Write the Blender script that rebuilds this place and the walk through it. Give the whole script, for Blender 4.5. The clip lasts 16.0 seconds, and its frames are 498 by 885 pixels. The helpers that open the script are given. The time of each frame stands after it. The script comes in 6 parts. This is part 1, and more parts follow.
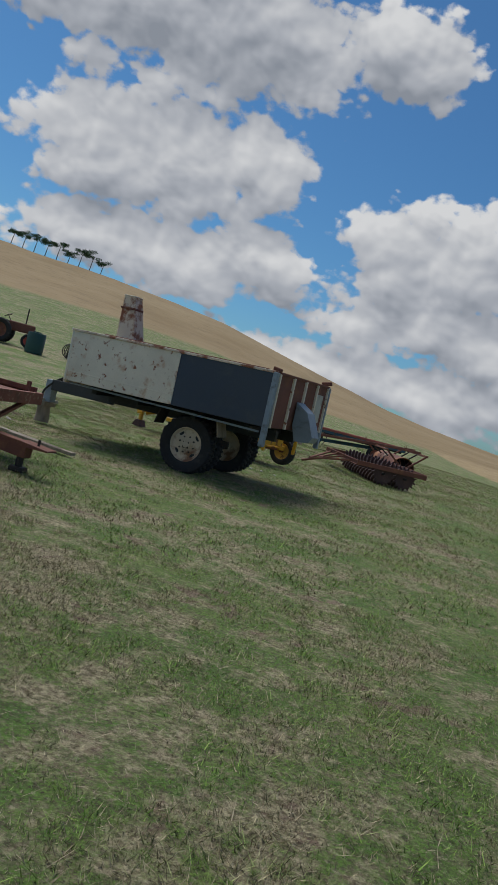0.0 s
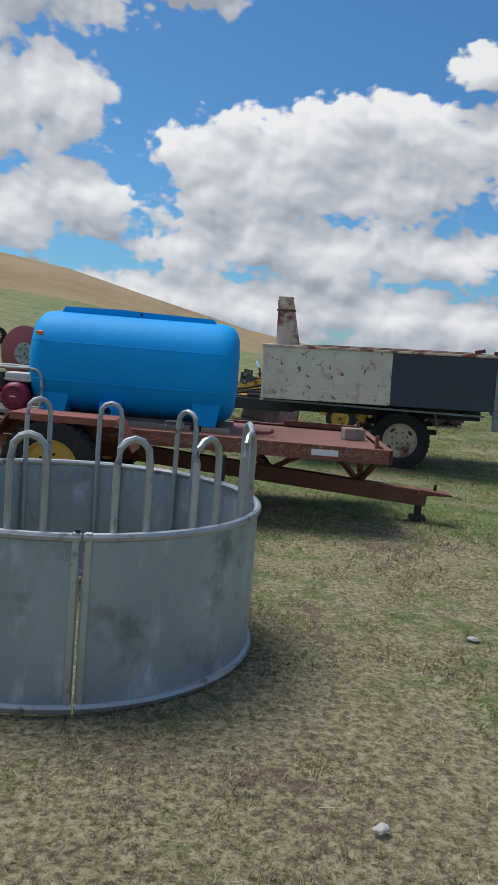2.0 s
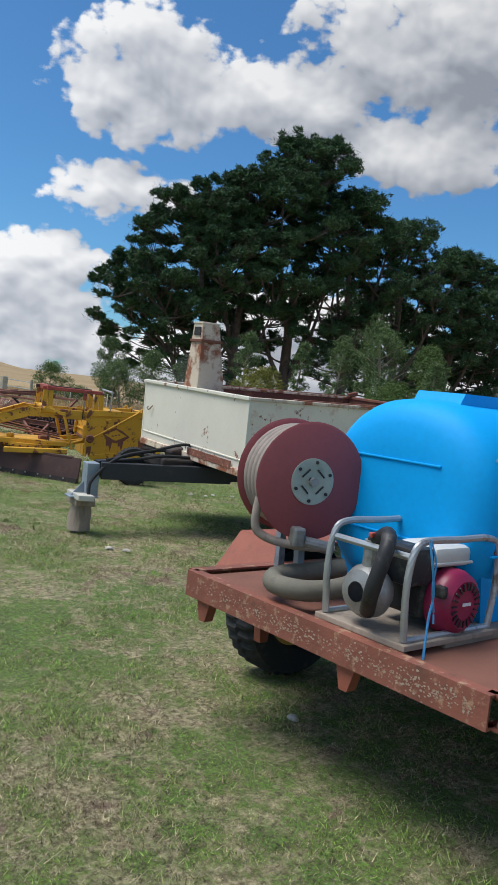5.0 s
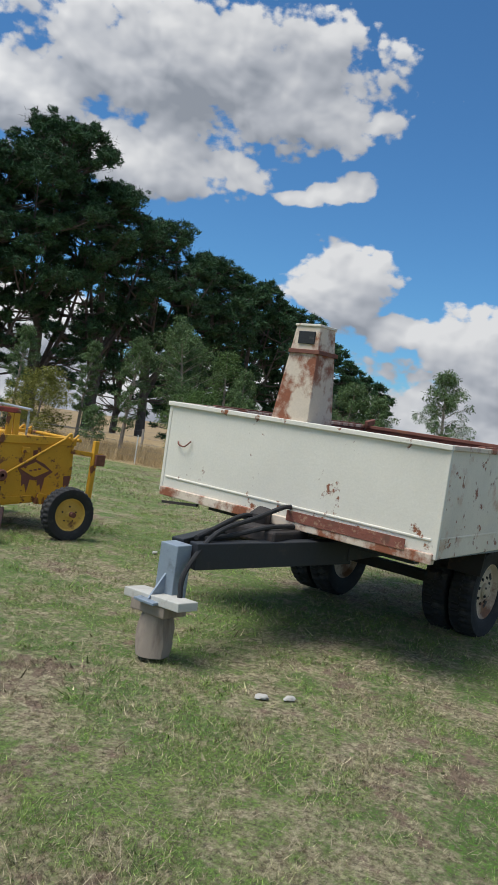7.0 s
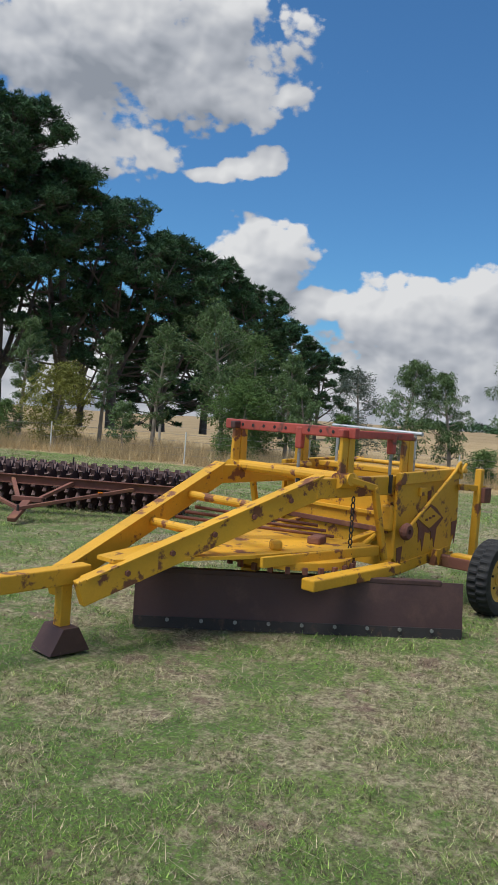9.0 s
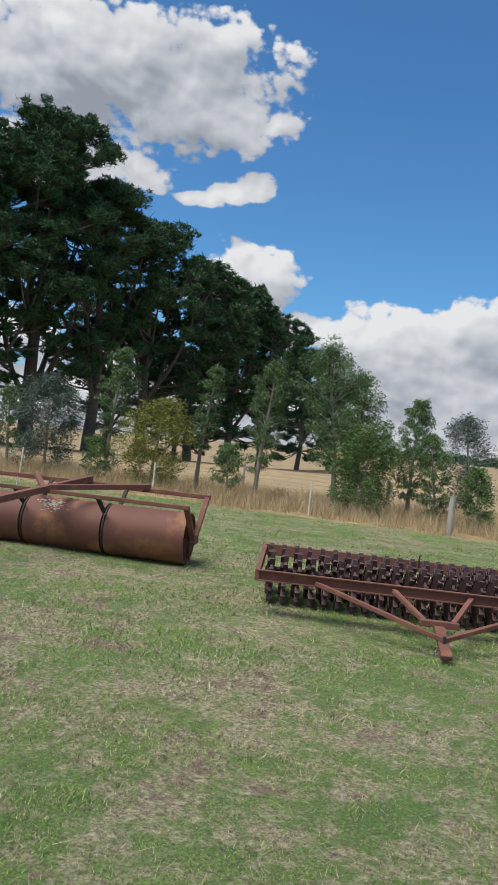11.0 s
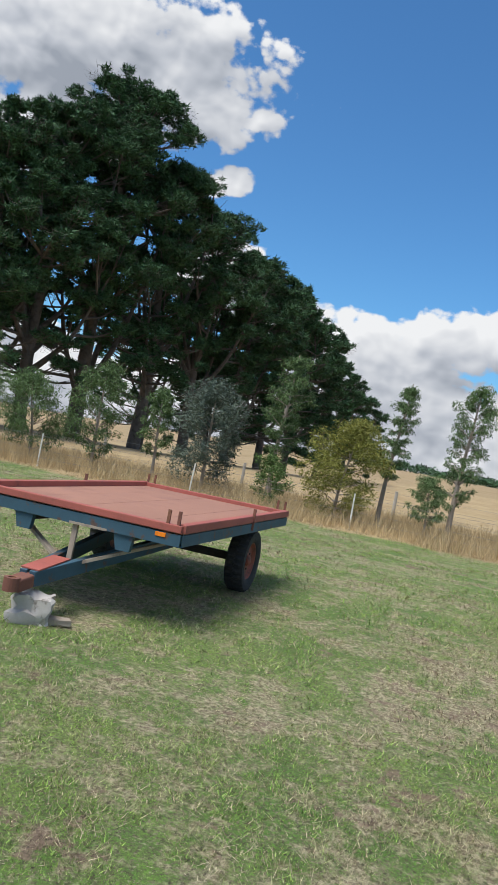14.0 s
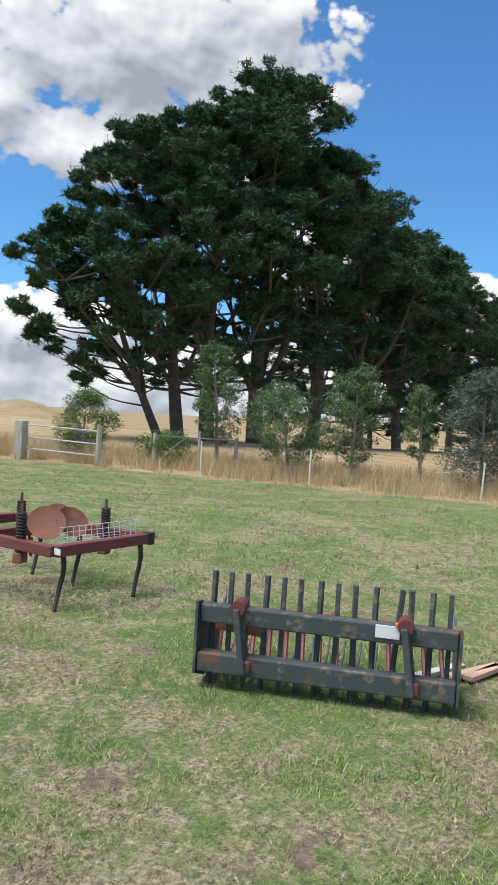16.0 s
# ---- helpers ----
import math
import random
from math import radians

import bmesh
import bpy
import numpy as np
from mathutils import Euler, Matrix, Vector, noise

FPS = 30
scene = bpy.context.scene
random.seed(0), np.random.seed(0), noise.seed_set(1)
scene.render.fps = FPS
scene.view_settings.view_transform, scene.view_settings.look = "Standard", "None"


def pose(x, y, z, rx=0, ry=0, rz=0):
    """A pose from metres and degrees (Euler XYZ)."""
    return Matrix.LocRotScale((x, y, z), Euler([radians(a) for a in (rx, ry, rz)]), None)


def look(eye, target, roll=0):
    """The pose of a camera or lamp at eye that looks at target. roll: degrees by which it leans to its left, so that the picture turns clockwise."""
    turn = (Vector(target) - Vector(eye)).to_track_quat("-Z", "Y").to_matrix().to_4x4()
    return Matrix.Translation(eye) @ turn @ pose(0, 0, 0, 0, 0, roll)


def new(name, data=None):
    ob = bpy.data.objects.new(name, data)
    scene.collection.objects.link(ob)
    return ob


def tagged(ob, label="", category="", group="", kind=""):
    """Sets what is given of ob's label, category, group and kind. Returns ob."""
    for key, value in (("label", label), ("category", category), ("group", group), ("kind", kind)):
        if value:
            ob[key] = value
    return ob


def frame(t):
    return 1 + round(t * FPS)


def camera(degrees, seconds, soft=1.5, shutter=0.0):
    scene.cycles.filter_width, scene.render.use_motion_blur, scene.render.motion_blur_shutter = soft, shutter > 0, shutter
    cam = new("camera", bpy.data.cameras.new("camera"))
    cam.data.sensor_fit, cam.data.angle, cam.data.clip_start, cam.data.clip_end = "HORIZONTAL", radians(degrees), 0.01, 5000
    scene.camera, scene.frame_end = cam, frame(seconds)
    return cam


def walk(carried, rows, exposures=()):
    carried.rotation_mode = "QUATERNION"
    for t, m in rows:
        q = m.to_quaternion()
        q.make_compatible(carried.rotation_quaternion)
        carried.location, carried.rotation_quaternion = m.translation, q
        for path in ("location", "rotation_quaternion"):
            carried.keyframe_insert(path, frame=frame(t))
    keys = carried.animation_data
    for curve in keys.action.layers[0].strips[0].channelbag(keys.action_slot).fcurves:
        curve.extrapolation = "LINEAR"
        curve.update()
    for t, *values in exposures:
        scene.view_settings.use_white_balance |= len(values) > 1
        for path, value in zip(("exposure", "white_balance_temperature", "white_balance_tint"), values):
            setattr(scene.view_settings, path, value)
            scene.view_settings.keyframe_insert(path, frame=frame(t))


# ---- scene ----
cam = camera(35.1, 16.0)
PATH = [
    (0, (-0.032, 0.667, 1.187), (-0.211, 2.656, 1.081), 14.6),
    (0.5, (-1.454, 0.516, 1.206), (-1.688, 2.493, 1.016), 8.8),
    (1, (-2.747, 0.537, 1.25), (-2.829, 2.524, 1.038), 6.4),
    (1.5, (-3.92, 0.607, 1.308), (-3.873, 2.596, 1.111), 1.0),
    (2, (-4.982, 0.77, 1.394), (-4.78, 2.747, 1.169), 4.8),
    (2.5, (-5.962, 1.174, 1.462), (-5.384, 3.083, 1.314), 4.9),
    (3, (-6.866, 1.794, 1.495), (-6.105, 3.635, 1.319), 15.7),
    (3.5, (-7.636, 2.671, 1.482), (-6.656, 4.413, 1.407), 8.2),
    (4, (-8.321, 3.773, 1.545), (-7.175, 5.408, 1.439), 11.3),
    (4.5, (-8.828, 5.042, 1.569), (-7.501, 6.538, 1.521), 10.2),
    (5, (-9.19, 6.377, 1.568), (-7.733, 7.741, 1.445), 6.5),
    (5.2, (-9.266, 6.858, 1.575), (-7.755, 8.162, 1.458), 6.4),
    (7.3, (-8.713, 11.435, 1.456), (-6.844, 12.145, 1.413), 6.6),
    (7.5, (-8.638, 11.923, 1.454), (-6.76, 12.608, 1.393), 5.1),
    (8, (-8.46, 13.153, 1.408), (-6.545, 13.728, 1.338), 5.1),
    (8.5, (-8.22, 14.461, 1.38), (-6.297, 15.003, 1.288), 5.4),
    (8.7, (-8.145, 14.984, 1.375), (-6.239, 15.584, 1.297), 4.0),
    (10.8, (-7.527, 20.287, 1.727), (-5.603, 20.831, 1.714), 5.7),
    (11, (-7.494, 20.804, 1.728), (-5.573, 21.36, 1.722), 6.1),
    (11.5, (-7.399, 22.107, 1.7), (-5.484, 22.685, 1.683), 5.4),
    (12, (-7.229, 23.472, 1.687), (-5.291, 23.961, 1.614), 4.8),
    (12.5, (-7.014, 24.88, 1.648), (-5.07, 25.348, 1.608), 3.3),
    (12.9, (-6.861, 25.999, 1.622), (-4.935, 26.536, 1.607), 4.6),
    (13, (-6.815, 26.27, 1.62), (-4.892, 26.818, 1.605), 4.8),
    (13.5, (-6.526, 27.632, 1.614), (-4.61, 28.204, 1.581), 7.6),
    (14, (-6.358, 28.973, 1.613), (-4.41, 29.424, 1.609), 10.5),
    (14.5, (-6.32, 30.212, 1.604), (-4.362, 30.616, 1.545), 7.1),
    (15, (-6.307, 31.446, 1.641), (-4.398, 32.036, 1.545), 2.2),
    (15.5, (-6.321, 32.717, 1.665), (-4.428, 33.348, 1.532), 4.7),
    (16, (-6.302, 33.978, 1.667), (-4.439, 34.702, 1.591), 3.5),
]
walk(cam, [(t, look(e, g, r)) for t, e, g, r in PATH],
     [(t, e, 6250, 10) for t, e in ((0, -0.46), (0.8, -0.25), (1.5, -0.14), (3, 0.02), (5, 0.18), (8, 0.10), (11, 0.26), (14, 0.42), (16, 0.58))])

# ---------- world, sun ----------
SUN_AZ, SUN_EL = -50.0, 64.0
sun = new("sun", bpy.data.lights.new("sun", "SUN"))
sun.data.energy, sun.data.angle, sun.data.color = 3.3, radians(34), (1.0, 0.96, 0.89)
sun.matrix_world = look((0, 0, 60), (-60 * math.sin(radians(SUN_AZ)) * math.cos(radians(SUN_EL)),
                                    -60 * math.cos(radians(SUN_AZ)) * math.cos(radians(SUN_EL)),
                                    60 - 60 * math.sin(radians(SUN_EL))))

# cumulus masses of the sky: azimuth, elevation, half width, half height, in degrees
CLOUDS_WEST = [(-17, 24, 17, 5.2), (-1, 24.5, 5, 3.0), (-17, 14.5, 9.5, 4.2), (-9, 16, 4, 3.0), (-16, 8.5, 10, 2.6),
               (-8.5, 9.5, 4.5, 2.6), (4, 12, 6.5, 4.5), (13, 13.5, 8, 4.4), (8, 7.5, 13, 2.6), (20.6, 19.4, 3.4, 1.4),
               (22.5, 15, 4.2, 3.2), (18, 8, 9, 1.6), (10, 3.5, 26, 2.0)]
CLOUDS_EAST = [(37, 20, 6.5, 4.2), (35.5, 13, 5, 1.9), (31, 6, 5, 3.4), (47, 20, 7, 2.6), (61.5, 23.5, 14.2, 4.6),
               (57, 17.5, 9, 2.4), (72.5, 11.2, 4.0, 3.0), (77.5, 8.2, 4.0, 1.6), (83, 7.6, 7, 3.0),
               (92, 9.5, 5.5, 2.2), (68.4, 16.5, 1.7, 0.55), (70.6, 17.2, 1.7, 0.6), (72.6, 17.9, 1.5, 0.8), (87, 5, 13, 2.6), (52, 5.5, 8, 2.4), (70, 1.6, 70, 3.0)]


def build_world():
    w = bpy.data.worlds.new("sky")
    scene.world = w
    w.use_nodes = True
    nt = w.node_tree
    nt.nodes.clear()
    N, L = nt.nodes.new, nt.links.new

    def val(op, a, b=None, c=None, clamp=False):
        n = N("ShaderNodeMath")
        n.operation, n.use_clamp = op, clamp
        for i, v in enumerate((a, b, c)):
            if v is None:
                continue
            if isinstance(v, (int, float)):
                n.inputs[i].default_value = v
            else:
                L(v, n.inputs[i])
        return n.outputs[0]

    tc = N("ShaderNodeTexCoord")
    sep = N("ShaderNodeSeparateXYZ")
    L(tc.outputs["Generated"], sep.inputs[0])
    az = val("MULTIPLY", val("ARCTAN2", sep.outputs[0], sep.outputs[1]), 57.2958)
    el = val("MULTIPLY", val("ARCSINE", sep.outputs[2]), 57.2958)

    def masses(az, el):
        total = None
        for a, e, wa, he in CLOUDS_WEST + CLOUDS_EAST:
            dx = val("MULTIPLY", val("SUBTRACT", az, a), 0.92 / wa)
            dy = val("MULTIPLY", val("SUBTRACT", el, e), 0.92 / he)
            d2 = val("MULTIPLY_ADD", dx, dx, val("MULTIPLY", dy, dy))
            # thin clouds are frayed, large ones solid
            f = val("MULTIPLY", val("SUBTRACT", 1.0, d2), min(1.0, 0.30 + 0.32 * he))
            total = f if total is None else val("SMOOTH_MAX", total, f, 0.25)
        # broken cumulus goes on overhead and behind
        side = val("ABSOLUTE", val("SUBTRACT", az, 38.0))
        away = N("ShaderNodeMapRange")
        L(side, away.inputs[0])
        for i, v in enumerate((72.0, 90.0, -1.4, 0.10)):
            away.inputs[i + 1].default_value = v
        above = N("ShaderNodeMapRange")
        L(el, above.inputs[0])
        for i, v in enumerate((31.0, 40.0, -1.4, 0.05)):
            above.inputs[i + 1].default_value = v
        total = val("MAXIMUM", total, val("MAXIMUM", away.outputs[0], above.outputs[0]))
        return val("MAXIMUM", val("MULTIPLY", total, 1.25), -1.4)

    def billow(az, el, detail, level):
        com = N("ShaderNodeCombineXYZ")
        L(az, com.inputs[0])
        L(val("MULTIPLY", el, 1.35), com.inputs[1])
        big = N("ShaderNodeTexNoise")
        L(com.outputs[0], big.inputs["Vector"])
        big.inputs["Scale"].default_value, big.inputs["Detail"].default_value = 0.20, detail
        big.inputs["Roughness"].default_value = 0.58
        n = val("MULTIPLY", val("SUBTRACT", big.outputs[0], 0.5), 2.7)
        # rounded heads of two sizes, their grid bent by the broad noise
        bent = N("ShaderNodeVectorMath")
        bent.operation = "MULTIPLY_ADD"
        L(big.outputs["Color"], bent.inputs[0])
        bent.inputs[1].default_value = (2.6, 2.6, 2.6)
        L(com.outputs[0], bent.inputs[2])
        for scale, weight in ((0.42, 0.95), (1.15, 0.50))[:level]:
            lump = N("ShaderNodeTexVoronoi")
            lump.feature = "SMOOTH_F1"
            L(bent.outputs[0], lump.inputs["Vector"])
            lump.inputs["Scale"].default_value, lump.inputs["Smoothness"].default_value = scale, 0.35
            n = val("ADD", n, val("MULTIPLY", val("SUBTRACT", 0.50, lump.outputs["Distance"]), weight))
        if level == 3:
            wisp = N("ShaderNodeTexNoise")
            L(com.outputs[0], wisp.inputs["Vector"])
            wisp.inputs["Scale"].default_value, wisp.inputs["Detail"].default_value = 0.9, 7.0
            wisp.inputs["Roughness"].default_value = 0.62
            n = val("ADD", n, val("MULTIPLY", val("SUBTRACT", wisp.outputs[0], 0.5), 1.05))
        return n

    up, lee = val("ADD", el, 2.3), val("SUBTRACT", az, 0.8)
    near_up, near_lee = val("ADD", el, 0.60), val("SUBTRACT", az, 0.40)
    m0, m1 = masses(az, el), masses(lee, up)
    n0 = billow(az, el, 3.0, 3)
    h0, h1 = billow(az, el, 2.0, 2), billow(near_lee, near_up, 2.0, 2)
    s0, s1 = billow(az, el, 1.0, 0), billow(lee, up, 1.0, 0)
    d0, ds, d1 = val("ADD", m0, n0), val("ADD", m0, s0), val("ADD", m1, s1)
    cover = N("ShaderNodeMapRange")
    cover.interpolation_type = "SMOOTHSTEP"
    L(d0, cover.inputs[0])
    cover.inputs[1].default_value, cover.inputs[2].default_value = 0.0, 0.42
    # lit from above: bright heads, grey bases where the mass is thick
    thin = val("MULTIPLY_ADD", val("SUBTRACT", ds, d1), 0.33, 0.47)
    thin = val("ADD", thin, val("ADD", val("MULTIPLY", val("SUBTRACT", h0, h1), 0.30), val("MULTIPLY", val("SUBTRACT", n0, h0), -0.06)))
    under = N("ShaderNodeMapRange")
    L(el, under.inputs[0])
    for i, v in enumerate((16.0, 23.0, -0.09, -0.20)):
        under.inputs[i + 1].default_value = v
    # high masses show more of their grey undersides
    thick = val("MULTIPLY", ds, under.outputs[0])
    lit = val("ADD", thin, thick, clamp=True)
    ramp = N("ShaderNodeValToRGB")
    L(lit, ramp.inputs[0])
    ramp.color_ramp.elements[0].position, ramp.color_ramp.elements[0].color = 0.0, (0.38, 0.41, 0.46, 1)
    ramp.color_ramp.elements[1].position, ramp.color_ramp.elements[1].color = 0.88, (1.0, 0.99, 0.97, 1)
    mid = ramp.color_ramp.elements.new(0.35)
    mid.color = (0.60, 0.62, 0.66, 1)
    sky = N("ShaderNodeTexSky")
    sky.sky_type = "NISHITA"
    sky.sun_disc = False
    sky.sun_elevation, sky.sun_rotation = radians(SUN_EL), radians(SUN_AZ)
    sky.air_density, sky.dust_density, sky.ozone_density = 1.0, 0.6, 2.5
    blue = N("ShaderNodeMix")
    blue.data_type = "RGBA"
    blue.blend_type = "MULTIPLY"
    blue.inputs["Factor"].default_value = 1.0
    L(sky.outputs[0], blue.inputs["A"])
    blue.inputs["B"].default_value = (SKY * 0.62, SKY * 1.06, SKY * 1.34, 1)
    cloud = N("ShaderNodeMix")
    cloud.data_type = "RGBA"
    cloud.blend_type = "MULTIPLY"
    cloud.inputs["Factor"].default_value = 1.0
    L(ramp.outputs[0], cloud.inputs["A"])
    # the cloud is brighter on the sun's side of the sky
    glow = N("ShaderNodeMapRange")
    L(az, glow.inputs[0])
    for i, v in enumerate((15.0, 60.0, CLOUD, CLOUD * 0.74)):
        glow.inputs[i + 1].default_value = v
    L(glow.outputs[0], cloud.inputs["B"])
    mix = N("ShaderNodeMix")
    mix.data_type = "RGBA"
    L(cover.outputs[0], mix.inputs["Factor"])
    L(blue.outputs["Result"], mix.inputs["A"])
    L(cloud.outputs["Result"], mix.inputs["B"])
    bg = N("ShaderNodeBackground")
    L(mix.outputs["Result"], bg.inputs[0])
    bg.inputs[1].default_value = 1.0
    out = N("ShaderNodeOutputWorld")
    L(bg.outputs[0], out.inputs[0])


SKY, CLOUD = 0.080, 0.90
build_world()


# ---------- materials ----------
def material(name, base, other=None, scale=6.0, edge=0.55, soft=0.12, rough=0.6, metal=0.0, bump=0.15, fine=60.0,
             other_rough=None, other_metal=None, vary=0.18, island=0.0, third=None, third_edge=0.62, third_scale=2.0,
             stretch=(1, 1, 1), gloss=0.5, per_object=0.0):
    """Two or three tones (paint, rust, dirt) broken up by noise at two scales, with fine relief."""
    m = bpy.data.materials.new(name)
    m.use_nodes = True
    nt = m.node_tree
    N, L = nt.nodes.new, nt.links.new
    b = nt.nodes["Principled BSDF"]
    tc, mp = N("ShaderNodeTexCoord"), N("ShaderNodeMapping")
    L(tc.outputs["Object"], mp.inputs[0])
    mp.inputs["Scale"].default_value = stretch

    def noise(sc, detail, vec=None):
        n = N("ShaderNodeTexNoise")
        L(vec or mp.outputs[0], n.inputs["Vector"])
        n.inputs["Scale"].default_value, n.inputs["Detail"].default_value = sc, detail
        n.inputs["Roughness"].default_value = 0.62
        return n.outputs[0]

    def step(src, lo, hi):
        r = N("ShaderNodeMapRange")
        L(src, r.inputs[0])
        r.inputs[1].default_value, r.inputs[2].default_value = lo, hi
        return r.outputs[0]

    def mixc(f, a, c, blend="MIX"):
        x = N("ShaderNodeMix")
        x.data_type, x.blend_type = "RGBA", blend
        for s, v in (("Factor", f), ("A", a), ("B", c)):
            if isinstance(v, (int, float)):
                x.inputs[s].default_value = v
            elif isinstance(v, tuple):
                x.inputs[s].default_value = (*v, 1)
            else:
                L(v, x.inputs[s])
        return x.outputs["Result"]

    small, large = noise(fine, 4), noise(max(0.4, scale * 0.22), 5)
    col = mixc(step(large, 0.3, 0.7), tuple(c * (1 - vary) for c in base), tuple(min(1, c * (1 + vary)) for c in base))
    col = mixc(step(small, 0.25, 0.75), mixc(0.10, col, (0, 0, 0)), col)
    mask = None
    if other:
        mask = step(noise(scale, 9), edge, edge + soft)
        col = mixc(mask, col, mixc(small, tuple(c * 0.6 for c in other), tuple(min(1, c * 1.35) for c in other)))
    if third:
        col = mixc(step(noise(third_scale, 8, tc.outputs["Object"]), third_edge, third_edge + 0.1), col, third)
    if island or per_object:
        src = N("ShaderNodeNewGeometry").outputs["Random Per Island"] if island else N("ShaderNodeObjectInfo").outputs["Random"]
        k = island or per_object
        hsv = N("ShaderNodeHueSaturation")
        r = N("ShaderNodeMapRange")
        L(src, r.inputs[0])
        r.inputs[3].default_value, r.inputs[4].default_value = 1 - k, 1 + k
        L(r.outputs[0], hsv.inputs["Value"])
        L(col, hsv.inputs["Color"])
        col = hsv.outputs[0]
    L(col, b.inputs["Base Color"])

    def scalar(sock, a, c):
        if mask is not None and c is not None:
            x = N("ShaderNodeMix")
            L(mask, x.inputs[0])
            x.inputs[2].default_value, x.inputs[3].default_value = a, c
            L(x.outputs[0], b.inputs[sock])
        else:
            b.inputs[sock].default_value = a
    scalar("Roughness", rough, other_rough)
    scalar("Metallic", metal, other_metal)
    b.inputs["Specular IOR Level"].default_value = gloss
    if bump:
        bp = N("ShaderNodeBump")
        bp.inputs["Strength"].default_value, bp.inputs["Distance"].default_value = bump, 0.01
        L(noise(fine * 0.6, 6), bp.inputs["Height"])
        L(bp.outputs[0], b.inputs["Normal"])
    return m


RUST = (0.16, 0.062, 0.035)
M_rust = material("rusted_steel", (0.18, 0.070, 0.048), (0.24, 0.105, 0.052), 5, 0.52, 0.15, 0.85, 0.0, 0.35, 70, vary=0.3)
M_drum = material("rusted_drum", (0.20, 0.075, 0.046), (0.38, 0.165, 0.062), 1.6, 0.52, 0.16, 0.72, 0.0, 0.2, 50, vary=0.35)
M_scale = material("flaking_lichen", (0.56, 0.51, 0.42), RUST, 30, 0.60, 0.1, 0.9, 0, 0.5, 90)
M_oxide = material("oxide_red_paint", (0.27, 0.080, 0.048), (0.19, 0.075, 0.048), 14, 0.55, 0.15, 0.65, 0, 0.2, 60, vary=0.2)
M_oxide_worn = material("flaking_red_paint", (0.23, 0.078, 0.050), (0.36, 0.21, 0.13), 22, 0.565, 0.08, 0.7, 0, 0.3, 70, vary=0.25,
                        third=(0.15, 0.065, 0.042), third_edge=0.56, third_scale=7)
M_chute = material("rusting_cream_paint", (0.70, 0.58, 0.45), (0.28, 0.095, 0.045), 5, 0.46, 0.12, 0.6, 0, 0.2, 60, vary=0.15)
M_sawn = material("pinkish_sawn_timber", (0.55, 0.36, 0.25), (0.40, 0.25, 0.17), 9, 0.52, 0.2, 0.85, 0, 0.25, 60, stretch=(0.3, 1, 1))
M_flake = material("chalky_primer", (0.42, 0.31, 0.23), (0.30, 0.17, 0.11), 40, 0.5, 0.2, 0.85, 0, 0.2, 90)
M_deck = material("red_deck_plate", (0.23, 0.095, 0.062), (0.17, 0.075, 0.05), 3, 0.5, 0.2, 0.75, 0, 0.2, 80, vary=0.25)
M_blue = material("blue_polythene", (0.001, 0.36, 0.83), None, 3, rough=0.62, gloss=0.3, bump=0.05, fine=40, vary=0.06)
M_black = material("black_rubber", (0.022, 0.022, 0.023), (0.075, 0.068, 0.058), 9, 0.55, 0.25, 0.85, 0, 0.3, 60, vary=0.2)
M_yellow_rim = material("yellow_rim_paint", (0.68, 0.43, 0.085), (0.26, 0.12, 0.05), 9, 0.60, 0.08, 0.6, 0, 0.15, 60)
M_cream_rim = material("cream_rim_paint", (0.64, 0.53, 0.38), (0.26, 0.13, 0.07), 4.5, 0.52, 0.14, 0.65, 0, 0.2, 60)
M_red_rim = material("red_rim_paint", (0.26, 0.075, 0.045), (0.13, 0.06, 0.04), 12, 0.5, 0.15, 0.7)
M_white = material("rusty_white_paint", (0.76, 0.71, 0.60), (0.24, 0.085, 0.035), 5.5, 0.615, 0.035, 0.5, 0, 0.12, 60, vary=0.07)
M_white_worn = material("worn_white_paint", (0.76, 0.68, 0.55), (0.27, 0.095, 0.042), 9, 0.585, 0.05, 0.55, 0, 0.18, 60, vary=0.10,
                        third=(0.58, 0.40, 0.27), third_edge=0.565, third_scale=5)
M_slate = material("slate_blue_paint", (0.040, 0.054, 0.078), (0.06, 0.07, 0.08), 3, 0.55, 0.2, 0.5, 0, 0.08, 50, vary=0.12)
M_chassis = material("black_chassis_paint", (0.020, 0.023, 0.028), (0.06, 0.05, 0.045), 8, 0.58, 0.15, 0.6, 0, 0.2, 60)
M_inside = material("rusty_tray_inside", (0.13, 0.045, 0.032), (0.22, 0.10, 0.06), 4, 0.55, 0.1, 0.8, 0, 0.3, 60)
M_galv = material("galvanised_sheet", (0.35, 0.42, 0.455), (0.52, 0.59, 0.62), 8, 0.54, 0.16, 0.5, 0.45, 0.06, 45, other_rough=0.6, other_metal=0.3,
                  vary=0.2, third=(0.21, 0.235, 0.24), third_edge=0.56, third_scale=2.4, stretch=(1, 1, 0.45))
M_galv_tube = material("galvanised_tube", (0.46, 0.48, 0.49), (0.22, 0.19, 0.17), 12, 0.58, 0.1, 0.45, 0.7, 0.1, 60)
M_steel = material("grey_primed_steel", (0.26, 0.31, 0.36), (0.15, 0.17, 0.19), 8, 0.55, 0.15, 0.55, 0.2, 0.1, 60)
M_yellow = material("grader_yellow_paint", (0.66, 0.345, 0.020), (0.19, 0.07, 0.03), 7, 0.56, 0.05, 0.55, 0, 0.15, 60, vary=0.14)
M_blade = material("rust_brown_blade", (0.085, 0.045, 0.042), (0.13, 0.07, 0.055), 3, 0.5, 0.2, 0.6, 0.3, 0.15, 50)
